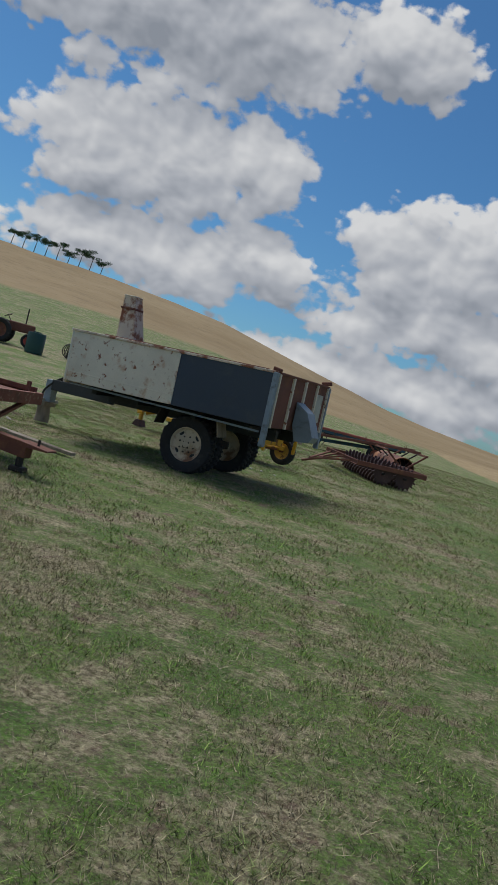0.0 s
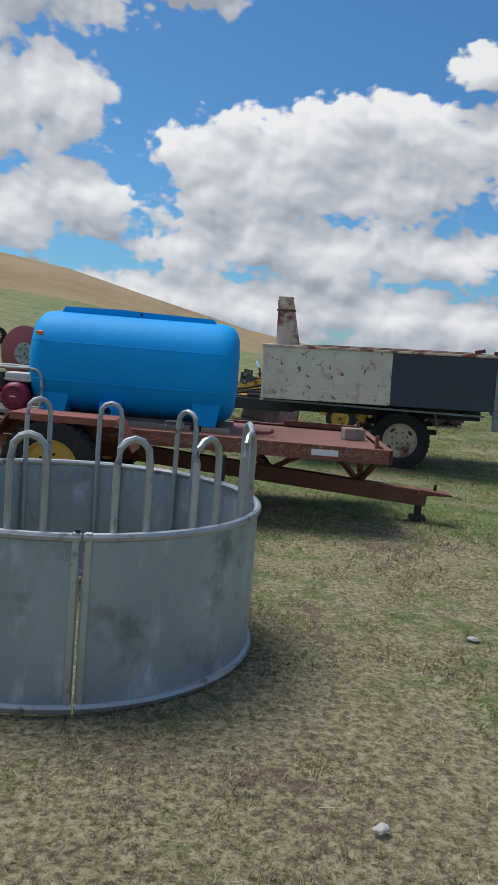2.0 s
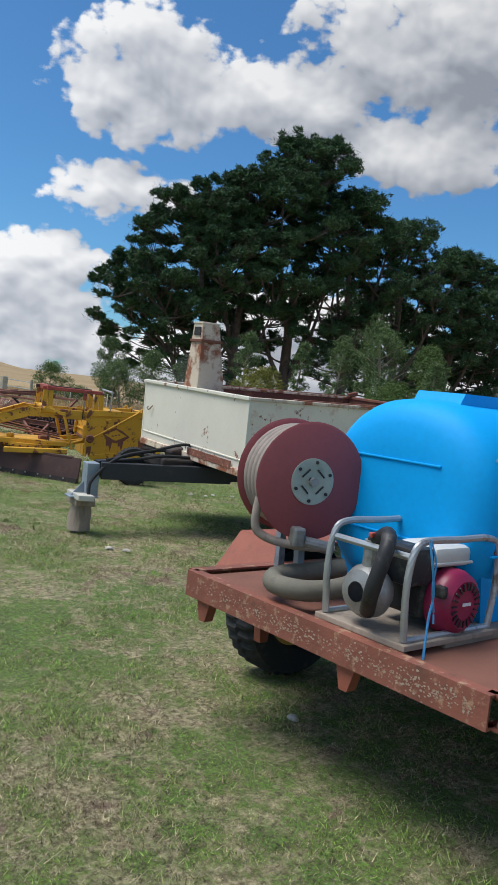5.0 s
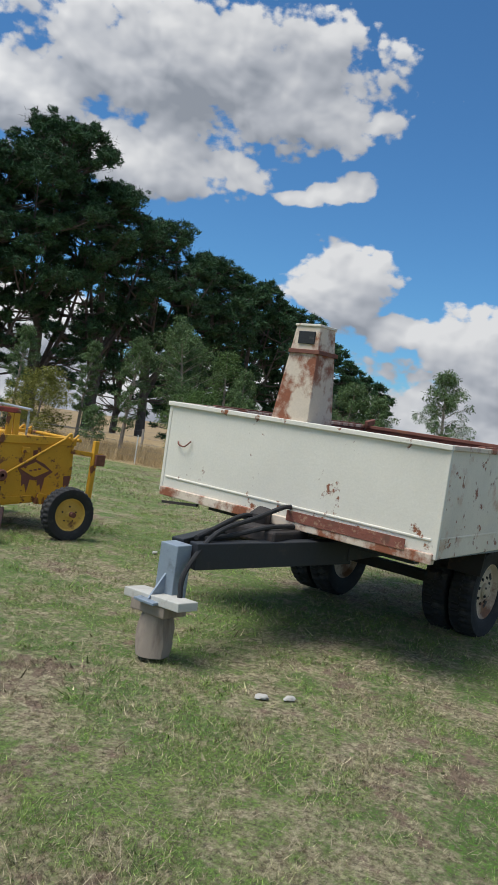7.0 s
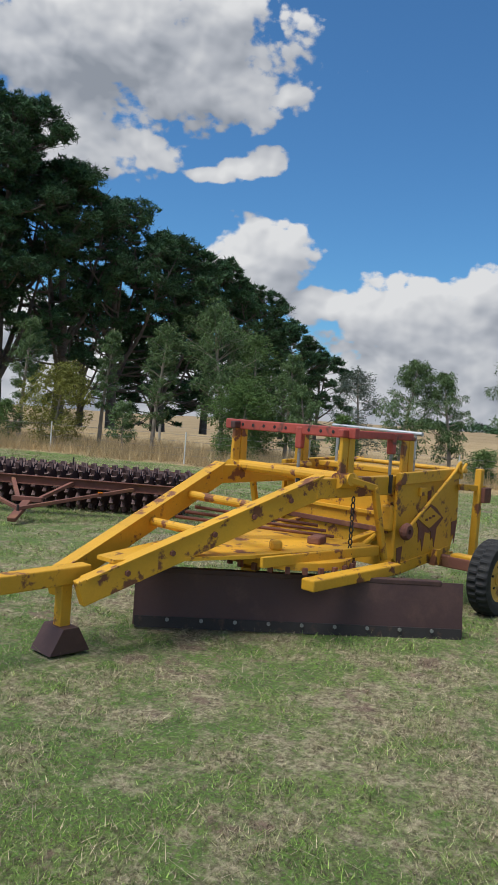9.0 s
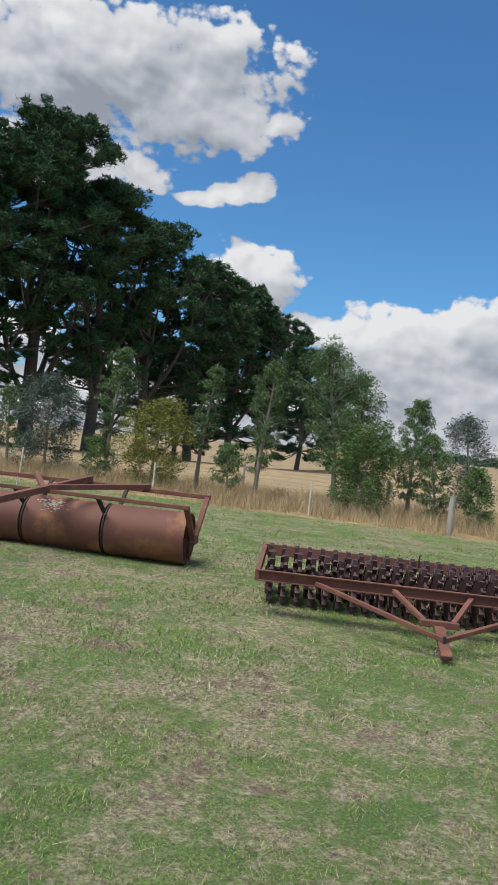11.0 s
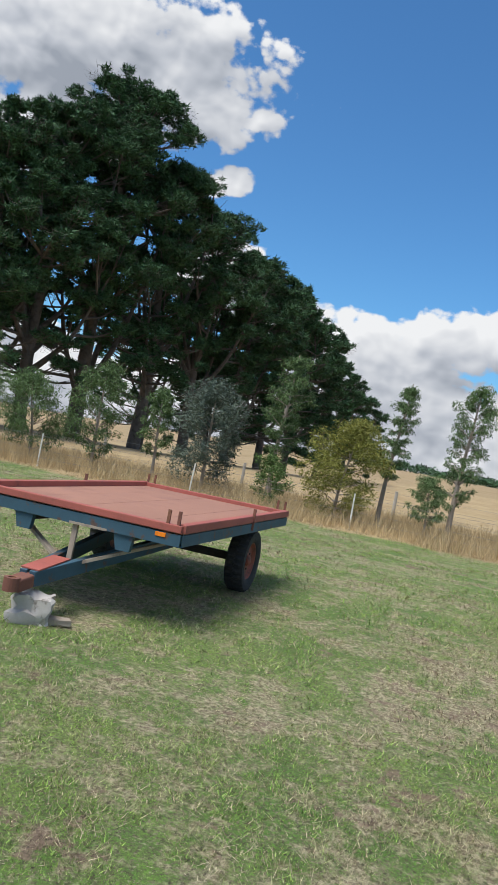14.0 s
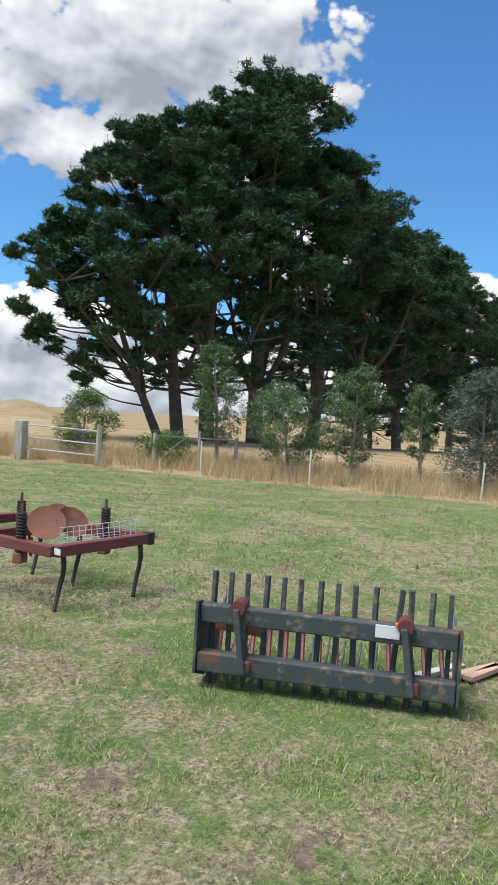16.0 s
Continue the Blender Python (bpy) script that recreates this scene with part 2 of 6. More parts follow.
M_redbar = material("faded_red_paint", (0.40, 0.075, 0.055), (0.13, 0.05, 0.04), 9, 0.56, 0.1, 0.6)
M_teal = material("teal_frame_paint", (0.036, 0.088, 0.125), (0.10, 0.06, 0.045), 8, 0.57, 0.08, 0.65, 0, 0.2, 60, vary=0.2)
M_bed = material("weathered_red_boards", (0.36, 0.175, 0.115), (0.27, 0.13, 0.09), 1.4, 0.48, 0.2, 0.8, 0, 0.2, 70, vary=0.16)
M_rail = material("bright_red_rail", (0.36, 0.095, 0.07), (0.22, 0.075, 0.055), 6, 0.55, 0.2, 0.7, 0, 0.15, 60)
M_comb = material("worn_dark_green_grey", (0.062, 0.076, 0.076), (0.20, 0.15, 0.11), 14, 0.54, 0.1, 0.65, 0.1, 0.25, 60, third=(0.20, 0.085, 0.05), third_edge=0.585, third_scale=5)
M_plow = material("dull_maroon_paint", (0.16, 0.040, 0.038), (0.10, 0.06, 0.05), 9, 0.58, 0.12, 0.6)
M_dark = material("dark_worn_iron", (0.042, 0.036, 0.034), (0.10, 0.06, 0.045), 12, 0.56, 0.12, 0.75, 0.3, 0.3, 60)
M_timber = material("grey_weathered_timber", (0.33, 0.27, 0.21), (0.20, 0.155, 0.12), 9, 0.5, 0.2, 0.9, 0, 0.4, 50, stretch=(1, 1, 0.25))
M_plank = material("pale_planed_plank", (0.52, 0.50, 0.44), (0.36, 0.31, 0.25), 10, 0.54, 0.15, 0.85, 0, 0.25, 60, stretch=(0.3, 1, 1))
M_concrete = material("pale_broken_concrete", (0.46, 0.42, 0.38), (0.16, 0.13, 0.11), 9, 0.55, 0.12, 0.95, 0, 0.5, 40)
M_maroon = material("maroon_reel_paint", (0.29, 0.068, 0.075), (0.22, 0.06, 0.065), 4, 0.55, 0.25, 0.55, 0, 0.06, 50, vary=0.08)
M_label = material("pale_plate", (0.42, 0.46, 0.40), (0.30, 0.33, 0.29), 12, 0.55, 0.2, 0.6)
M_hose = material("dusty_rubber_hose", (0.30, 0.25, 0.215), (0.20, 0.16, 0.14), 12, 0.52, 0.2, 0.8)
M_greyhose = material("olive_suction_hose", (0.17, 0.155, 0.12), (0.11, 0.10, 0.08), 14, 0.55, 0.2, 0.8)
M_crimson = material("crimson_engine_cover", (0.25, 0.010, 0.055), None, 4, rough=0.4, bump=0.05)
M_plastic = material("off_white_tank", (0.60, 0.60, 0.57), None, 5, rough=0.45, bump=0.04, vary=0.06)
M_engine = material("black_engine_parts", (0.025, 0.025, 0.027), (0.09, 0.085, 0.08), 16, 0.55, 0.15, 0.55, 0.2, 0.2, 60)
M_alloy = material("cast_alloy", (0.34, 0.34, 0.33), (0.20, 0.18, 0.16), 16, 0.55, 0.2, 0.5, 0.6, 0.2, 60)
M_cord = material("blue_twine", (0.06, 0.30, 0.60), None, 20, rough=0.8)
M_orange = material("orange_reflector", (0.85, 0.22, 0.015), None, 20, rough=0.25, bump=0)
M_whitepaint = material("white_reflector", (0.78, 0.78, 0.78), None, 20, rough=0.5, bump=0, vary=0.03)
M_mesh = material("galvanised_wire", (0.62, 0.60, 0.55), None, 20, rough=0.5, metal=0.3, bump=0)
M_stake = material("white_fence_stake", (0.66, 0.65, 0.60), (0.42, 0.39, 0.33), 7, 0.55, 0.2, 0.8)
M_post = material("grey_split_post", (0.42, 0.38, 0.32), (0.25, 0.22, 0.18), 8, 0.5, 0.2, 0.95, 0, 0.5, 40, stretch=(1, 1, 0.2))
M_wire = material("fence_wire", (0.30, 0.29, 0.28), None, 20, rough=0.6, metal=0.5, bump=0)
M_stone = material("pale_field_stone", (0.50, 0.47, 0.42), (0.33, 0.30, 0.26), 12, 0.5, 0.2, 0.95, 0, 0.5, 40)
M_green_tank = material("dark_green_drum", (0.012, 0.060, 0.055), None, 4, rough=0.5)
M_light_blue = material("pale_blue_paint", (0.22, 0.50, 0.66), (0.13, 0.05, 0.04), 9, 0.6, 0.1, 0.6)
M_bark = material("grey_brown_bark", (0.105, 0.088, 0.075), (0.055, 0.045, 0.038), 3, 0.48, 0.2, 0.95, 0, 0.6, 12, vary=0.3)
M_gumbark = material("pale_gum_bark", (0.30, 0.25, 0.20), (0.15, 0.12, 0.09), 6, 0.55, 0.2, 0.9, 0, 0.4, 30)


def foliage(name, base, island=0.45, rough=0.7):
    m = material(name, base, tuple(c * 0.7 for c in base), 0.7, 0.5, 0.3, rough, bump=0, vary=0.2, island=island, gloss=0.25)
    return m


M_pine = foliage("pine_needles", (0.044, 0.098, 0.040), 0.55)
M_pine_dead = foliage("dull_inner_twigs", (0.075, 0.066, 0.052))
M_gum = foliage("gum_leaves", (0.105, 0.165, 0.058), 0.4, 0.55)
M_gum_grey = foliage("grey_green_leaves", (0.105, 0.135, 0.100), 0.35, 0.55)
M_wattle = foliage("yellow_green_leaves", (0.215, 0.215, 0.045), 0.35)
M_bush = foliage("mid_green_leaves", (0.100, 0.165, 0.045), 0.4)


# ---------- terrain ----------
def smooth(v, lo, hi):
    t = np.clip((v - lo) / (hi - lo), 0, 1)
    return t * t * (3 - 2 * t)


RIDGE_AZ = np.array([-75, -50, -26, -17, -9, -4, 0, 4, 7, 12, 17, 30.0])
RIDGE_EL = np.array([2.0, 5.6, 6.5, 6.15, 5.1, 3.9, 2.95, 2.1, 1.6, 0.95, 0.45, 0.0])


def ground_height(x, y):
    x, y = np.asarray(x, float), np.asarray(y, float)
    r, az = np.hypot(x, y), np.degrees(np.arctan2(x, y))
    z = -0.36 * smooth(x, 4, 15)
    ridge = np.tan(np.radians(np.interp(az, RIDGE_AZ, RIDGE_EL, left=0.3, right=0))) * 240
    start = 26 + 46 * smooth(x, -9.5, -3)
    up = np.clip((r - start) / (240 - start), 0, 1)
    z = z + ridge * np.where(r < 240, 0.25 * up + 0.75 * up ** 1.6, 1) * (1 - 0.8 * smooth(r, 250, 700))
    fall = smooth(az, 34, 50) * (1 - smooth(az, 62, 80))
    z = z - 0.030 * fall * np.clip(r - 62, 0, 900)
    z = z + 27 * np.exp(-((az - 50.5) / 3.4) ** 2) * smooth(r, 700, 900) * (1 - smooth(r, 1000, 1400))
    z = z + 14 * np.exp(-((az - 23.0) / 4.2) ** 2) * smooth(r, 380, 520) * (1 - smooth(r, 560, 900))
    near = np.exp(-((x / 40) ** 2 + ((y - 20) / 50) ** 2))
    z = z + near * 0.012 * (np.sin(x * 2.1 + 1.3 * np.sin(y * 1.1)) + np.sin(y * 1.7 + 1.1 * np.sin(x * 0.9)) - 1.2)
    z = z + 0.25 * smooth(r, 60, 200) * np.sin(x * 0.06) * np.sin(y * 0.05)
    return z


def mesh_np(name, verts, faces, size):
    """A mesh from arrays; all faces have the same number of corners."""
    me = bpy.data.meshes.new(name)
    me.vertices.add(len(verts))
    me.vertices.foreach_set("co", np.asarray(verts, np.float32).ravel())
    n = len(faces)
    me.loops.add(n * size)
    me.loops.foreach_set("vertex_index", np.asarray(faces, np.int32).ravel())
    me.polygons.add(n)
    me.polygons.foreach_set("loop_start", np.arange(0, n * size, size, dtype=np.int32))
    me.polygons.foreach_set("loop_total", np.full(n, size, np.int32))
    me.update(calc_edges=True)
    return me


def grass_nodes(m, blades):
    """Pasture: green and straw patches near by, dry grass beyond the fence and on the hill."""
    nt = m.node_tree
    N, L = nt.nodes.new, nt.links.new
    b = nt.nodes["Principled BSDF"]
    tc = N("ShaderNodeTexCoord")
    sep = N("ShaderNodeSeparateXYZ")
    L(tc.outputs["Object"], sep.inputs[0])

    def noise(sc, detail, rough=0.6):
        n = N("ShaderNodeTexNoise")
        L(tc.outputs["Object"], n.inputs["Vector"])
        n.inputs["Scale"].default_value, n.inputs["Detail"].default_value, n.inputs["Roughness"].default_value = sc, detail, rough
        return n.outputs[0]

    def rng(src, lo, hi, a=0.0, c=1.0):
        r = N("ShaderNodeMapRange")
        L(src, r.inputs[0])
        for i, v in enumerate((lo, hi, a, c)):
            r.inputs[i + 1].default_value = v
        return r.outputs[0]

    def mth(op, a, c):
        n = N("ShaderNodeMath")
        n.operation = op
        for i, v in enumerate((a, c)):
            if isinstance(v, (int, float)):
                n.inputs[i].default_value = v
            else:
                L(v, n.inputs[i])
        return n.outputs[0]

    def mixc(f, a, c):
        x = N("ShaderNodeMix")
        x.data_type = "RGBA"
        for s, v in (("Factor", f), ("A", a), ("B", c)):
            if isinstance(v, (int, float)):
                x.inputs[s].default_value = v
            elif isinstance(v, tuple):
                x.inputs[s].default_value = (*v, 1)
            else:
                L(v, x.inputs[s])
        return x.outputs["Result"]

    green = mixc(rng(noise(0.7, 4), 0.35, 0.65), (0.112, 0.248, 0.034), (0.235, 0.345, 0.072))
    green = mixc(rng(noise(5.5, 5, 0.7), 0.42, 0.62, 0, 0.6), green, (0.092, 0.205, 0.040))
    if blades:
        green = mixc(rng(noise(40, 2), 0.3, 0.7), green, (0.30, 0.41, 0.095))
    else:
        # dark tone in the ground colour stands in for shade between blades
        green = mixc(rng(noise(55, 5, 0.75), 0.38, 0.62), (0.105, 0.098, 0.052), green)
    straw = mixc(rng(noise(30, 6, 0.8), 0.40, 0.62), (0.140, 0.100, 0.064), (0.60, 0.505, 0.320))
    earth = mixc(rng(noise(25, 6, 0.75), 0.35, 0.65), (0.115, 0.074, 0.055), (0.30, 0.205, 0.150))
    # worn ground where stock stand round the feeder and the drafting end of the paddock
    dx, dy = mth("MULTIPLY", mth("SUBTRACT", sep.outputs[0], -5.6), 0.22), mth("MULTIPLY", mth("SUBTRACT", sep.outputs[1], 4.0), 0.25)
    worn = rng(mth("ADD", mth("MULTIPLY", dx, dx), mth("MULTIPLY", dy, dy)), 1.4, 0.2, 0.0, 0.070)
    thin = mth("ADD", mth("ADD", mth("MULTIPLY", noise(0.55, 3), 0.34), mth("MULTIPLY", noise(2.6, 5, 0.65), 0.36)), mth("MULTIPLY", noise(9, 5, 0.7), 0.36))
    patch = mth("ADD", thin, worn)
    f_straw = rng(patch, 0.500, 0.590, 0, 0.84)
    col = mixc(f_straw, green, straw)
    col = mixc(rng(thin, 0.610, 0.645, 0, 0.85), col, earth)
    col = mixc(rng(mth("ADD", mth("MULTIPLY", noise(1.3, 3, 0.6), 0.55), mth("MULTIPLY", noise(6.5, 5, 0.7), 0.45)), 0.580, 0.615, 0, 0.85), col, earth)
    # fallen stalks, then dark flecks painting in the shade between the plants
    col = mixc(rng(noise(42, 6, 0.8), 0.555, 0.640, 0, 0.45), col, (0.56, 0.49, 0.32))
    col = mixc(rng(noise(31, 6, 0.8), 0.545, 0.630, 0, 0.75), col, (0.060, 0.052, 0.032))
    # dry paddock beyond the fence
    far = mixc(rng(noise(0.12, 5), 0.35, 0.65), (0.40, 0.29, 0.15), (0.50, 0.38, 0.21))
    far = mixc(rng(noise(0.9, 8, 0.7), 0.35, 0.7), far, (0.27, 0.19, 0.10))
    edge = mth("ADD", sep.outputs[0], mth("MULTIPLY", noise(0.8, 4), 1.6))
    edge = mth("SUBTRACT", edge, rng(sep.outputs[1], 5, 40, 0.2, 0.2))
    col = mixc(rng(edge, 15.6, 16.3), col, far)
    # the bare hill
    length = N("ShaderNodeVectorMath")
    length.operation = "LENGTH"
    L(tc.outputs["Object"], length.inputs[0])
    hill = mixc(rng(noise(0.03, 8, 0.7), 0.35, 0.65), (0.27, 0.190, 0.095), (0.36, 0.265, 0.145))
    hill = mixc(rng(noise(0.35, 8, 0.75), 0.52, 0.75), hill, (0.19, 0.14, 0.075))
    reach = mth("ADD", length.outputs["Value"], mth("MULTIPLY", noise(0.02, 5), 30.0))
    col = mixc(rng(reach, 128, 136), col, hill)
    L(col, b.inputs["Base Color"])
    b.inputs["Roughness"].default_value = 0.9
    b.inputs["Specular IOR Level"].default_value = 0.2
    if blades:
        hsv = N("ShaderNodeHueSaturation")
        L(rng(N("ShaderNodeNewGeometry").outputs["Random Per Island"], 0, 1, 0.45, 1.50), hsv.inputs["Value"])
        one = N("ShaderNodeNewGeometry").outputs["Random Per Island"]
        mixed = mixc(rng(mth("FRACT", mth("MULTIPLY", one, 17.3), 0.0), 0.60, 0.66, 0, 0.9), col, straw)
        L(mixed, hsv.inputs["Color"])
        L(hsv.outputs[0], b.inputs["Base Color"])
    else:
        bp = N("ShaderNodeBump")
        bp.inputs["Strength"].default_value, bp.inputs["Distance"].default_value = 0.9, 0.03
        L(mth("ADD", noise(30, 8, 0.75), mth("MULTIPLY", noise(4, 4), 1.2)), bp.inputs["Height"])
        L(bp.outputs[0], b.inputs["Normal"])


M_ground = bpy.data.materials.new("pasture_ground")
M_ground.use_nodes = True
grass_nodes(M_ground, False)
M_grass = bpy.data.materials.new("pasture_grass")
M_grass.use_nodes = True
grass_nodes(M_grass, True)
M_drygrass = foliage("dry_tall_grass", (0.52, 0.39, 0.21), 0.35)


def build_ground():
    n = 380
    u = np.linspace(-1, 1, n)
    k = 7.45
    xs, ys = 2 + 3.5 * np.sinh(k * u), 18 + 3.5 * np.sinh(k * u)
    X, Y = np.meshgrid(xs, ys)
    v = np.stack([X, Y, ground_height(X, Y)], -1).reshape(-1, 3)
    i = np.arange(n * n).reshape(n, n)
    f = np.stack([i[:-1, :-1], i[:-1, 1:], i[1:, 1:], i[1:, :-1]], -1).reshape(-1, 4)
    me = mesh_np("ground", v, f, 4)
    me.polygons.foreach_set("use_smooth", np.ones(len(f), bool))
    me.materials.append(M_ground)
    return tagged(new("ground", me), "green and straw-coloured grazed pasture rising to a bare tan hill", "ground", kind="structure")


build_ground()


# ---------- mesh helpers ----------
def part(name, bm, mat, parent, label="", smooth_shade=False, place=None):
    """One mesh object under a thing or a part."""
    me = bpy.data.meshes.new(name)
    bmesh.ops.recalc_face_normals(bm, faces=bm.faces)
    bm.to_mesh(me)
    bm.free()
    me.materials.append(mat)
    if smooth_shade:
        me.polygons.foreach_set("use_smooth", np.ones(len(me.polygons), bool))
        me.set_sharp_from_angle(angle=radians(38))
    ob = new(name, me)
    if parent is not None:
        ob.parent = parent
    if place is not None:
        ob.matrix_basis = place
    if label:
        tagged(ob, label)
    return ob


def thing(name, m, label, category, group=""):
    ob = new(name)
    ob.matrix_basis = m
    return tagged(ob, label, category, group)


def box(c, s, rot=(0, 0, 0), bev=0.0, bm=None):
    bm = bm or bmesh.new()
    m = pose(*c, *rot) @ Matrix.Diagonal((*s, 1))
    vs = bmesh.ops.create_cube(bm, size=1.0, matrix=m)["verts"]
    if bev:
        es = list({e for v in vs for e in v.link_edges})
        bmesh.ops.bevel(bm, geom=es, offset=bev, segments=2, affect="EDGES", profile=0.5)
    return bm


def beam(p, q, w, h, bev=0.0, bm=None, roll=0):
    """A bar of section w x h from p to q; h is measured upwards."""
    p, q = Vector(p), Vector(q)
    d = q - p
    rot = d.to_track_quat("X", "Z").to_matrix().to_4x4()
    bm = bm or bmesh.new()
    m = Matrix.Translation((p + q) / 2) @ rot @ pose(0, 0, 0, roll) @ Matrix.Diagonal((d.length, w, h, 1))
    vs = bmesh.ops.create_cube(bm, size=1.0, matrix=m)["verts"]
    if bev:
        es = list({e for v in vs for e in v.link_edges})
        bmesh.ops.bevel(bm, geom=es, offset=bev, segments=2, affect="EDGES", profile=0.5)
    return bm


def channel(p, q, w, h, t=0.012, bm=None, side=1):
    """A rolled C-channel from p to q: web on one side, two flanges."""
    bm = bm or bmesh.new()
    p, q = Vector(p), Vector(q)
    d = (q - p)
    y = Vector((0, 0, 1)).cross(d).normalized() * side
    z = d.cross(y).normalized() * side
    prof = [(-w / 2, -h / 2), (w / 2, -h / 2), (w / 2, h / 2), (-w / 2, h / 2), (-w / 2, h / 2 - t), (w / 2 - t, h / 2 - t),
            (w / 2 - t, -h / 2 + t), (-w / 2, -h / 2 + t)]
    a = [bm.verts.new(p + y * u + z * v) for u, v in prof]
    b = [bm.verts.new(q + y * u + z * v) for u, v in prof]
    for k in range(8):
        bm.faces.new((a[k], a[(k + 1) % 8], b[(k + 1) % 8], b[k]))
    bm.faces.new(a)
    bm.faces.new(b[::-1])
    return bm


def rod(p, q, r, seg=12, r2=None, bm=None, caps=True):
    bm = bm or bmesh.new()
    p, q = Vector(p), Vector(q)
    d = q - p
    m = Matrix.Translation((p + q) / 2) @ d.to_track_quat("Z", "Y").to_matrix().to_4x4()
    bmesh.ops.create_cone(bm, cap_ends=caps, segments=seg, radius1=r, radius2=r if r2 is None else r2, depth=d.length, matrix=m)
    return bm


def spline(pts, n=6):
    """Points on a smooth line through pts."""
    p = [Vector(a) for a in pts]
    p = [2 * p[0] - p[1]] + p + [2 * p[-1] - p[-2]]
    out = []
    for i in range(1, len(p) - 2):
        for k in range(n):
            t = k / n
            a, b, c, d = p[i - 1], p[i], p[i + 1], p[i + 2]
            out.append(0.5 * ((2 * b) + (c - a) * t + (2 * a - 5 * b + 4 * c - d) * t * t + (3 * b - a - 3 * c + d) * t ** 3))
    return out + [p[-2]]


def tube(pts, r, seg=8, bm=None, taper=None):
    """A round tube along pts; taper: radius factor at the end."""
    bm = bm or bmesh.new()
    pts = [Vector(a) for a in pts]
    up = Vector((0.13, 0.21, 1)).normalized()
    rings = []
    for i, a in enumerate(pts):
        d = (pts[min(i + 1, len(pts) - 1)] - pts[max(i - 1, 0)]).normalized()
        s = d.cross(up)
        s = s.normalized() if s.length > 1e-4 else Vector((1, 0, 0))
        w = s.cross(d)
        f = 1 if taper is None else 1 + (taper - 1) * i / (len(pts) - 1)
        rings.append([bm.verts.new(a + (s * math.cos(k * math.tau / seg) + w * math.sin(k * math.tau / seg)) * r * f) for k in range(seg)])
    for a, b in zip(rings, rings[1:]):
        for k in range(seg):
            bm.faces.new((a[k], a[(k + 1) % seg], b[(k + 1) % seg], b[k]))
    bm.faces.new(rings[0])
    bm.faces.new(rings[-1])
    return bm


def lathe(profile, m=None, seg=40, bm=None, closed=False):
    """Turns (radius, along) points round the local Y axis."""
    bm = bm or bmesh.new()
    m = m or Matrix()
    rings = []
    for r, y in profile:
        rings.append([bm.verts.new(m @ Vector((r * math.cos(k * math.tau / seg), y, r * math.sin(k * math.tau / seg)))) for k in range(seg)])
    pairs = list(zip(rings, rings[1:])) + ([(rings[-1], rings[0])] if closed else [])
    for a, b in pairs:
        for k in range(seg):
            bm.faces.new((a[k], a[(k + 1) % seg], b[(k + 1) % seg], b[k]))
    return bm


def slab(pts, t, m=None, bm=None, bev=0.0):
    """A flat plate: the outline pts in the local XZ plane, t thick along Y."""
    bm = bm or bmesh.new()
    m = m or Matrix()
    a = [bm.verts.new(m @ Vector((x, -t / 2, z))) for x, z in pts]
    b = [bm.verts.new(m @ Vector((x, t / 2, z))) for x, z in pts]
    n = len(pts)
    bm.faces.new(a)
    bm.faces.new(b[::-1])
    for k in range(n):
        bm.faces.new((a[k], b[k], b[(k + 1) % n], a[(k + 1) % n]))
    return bm


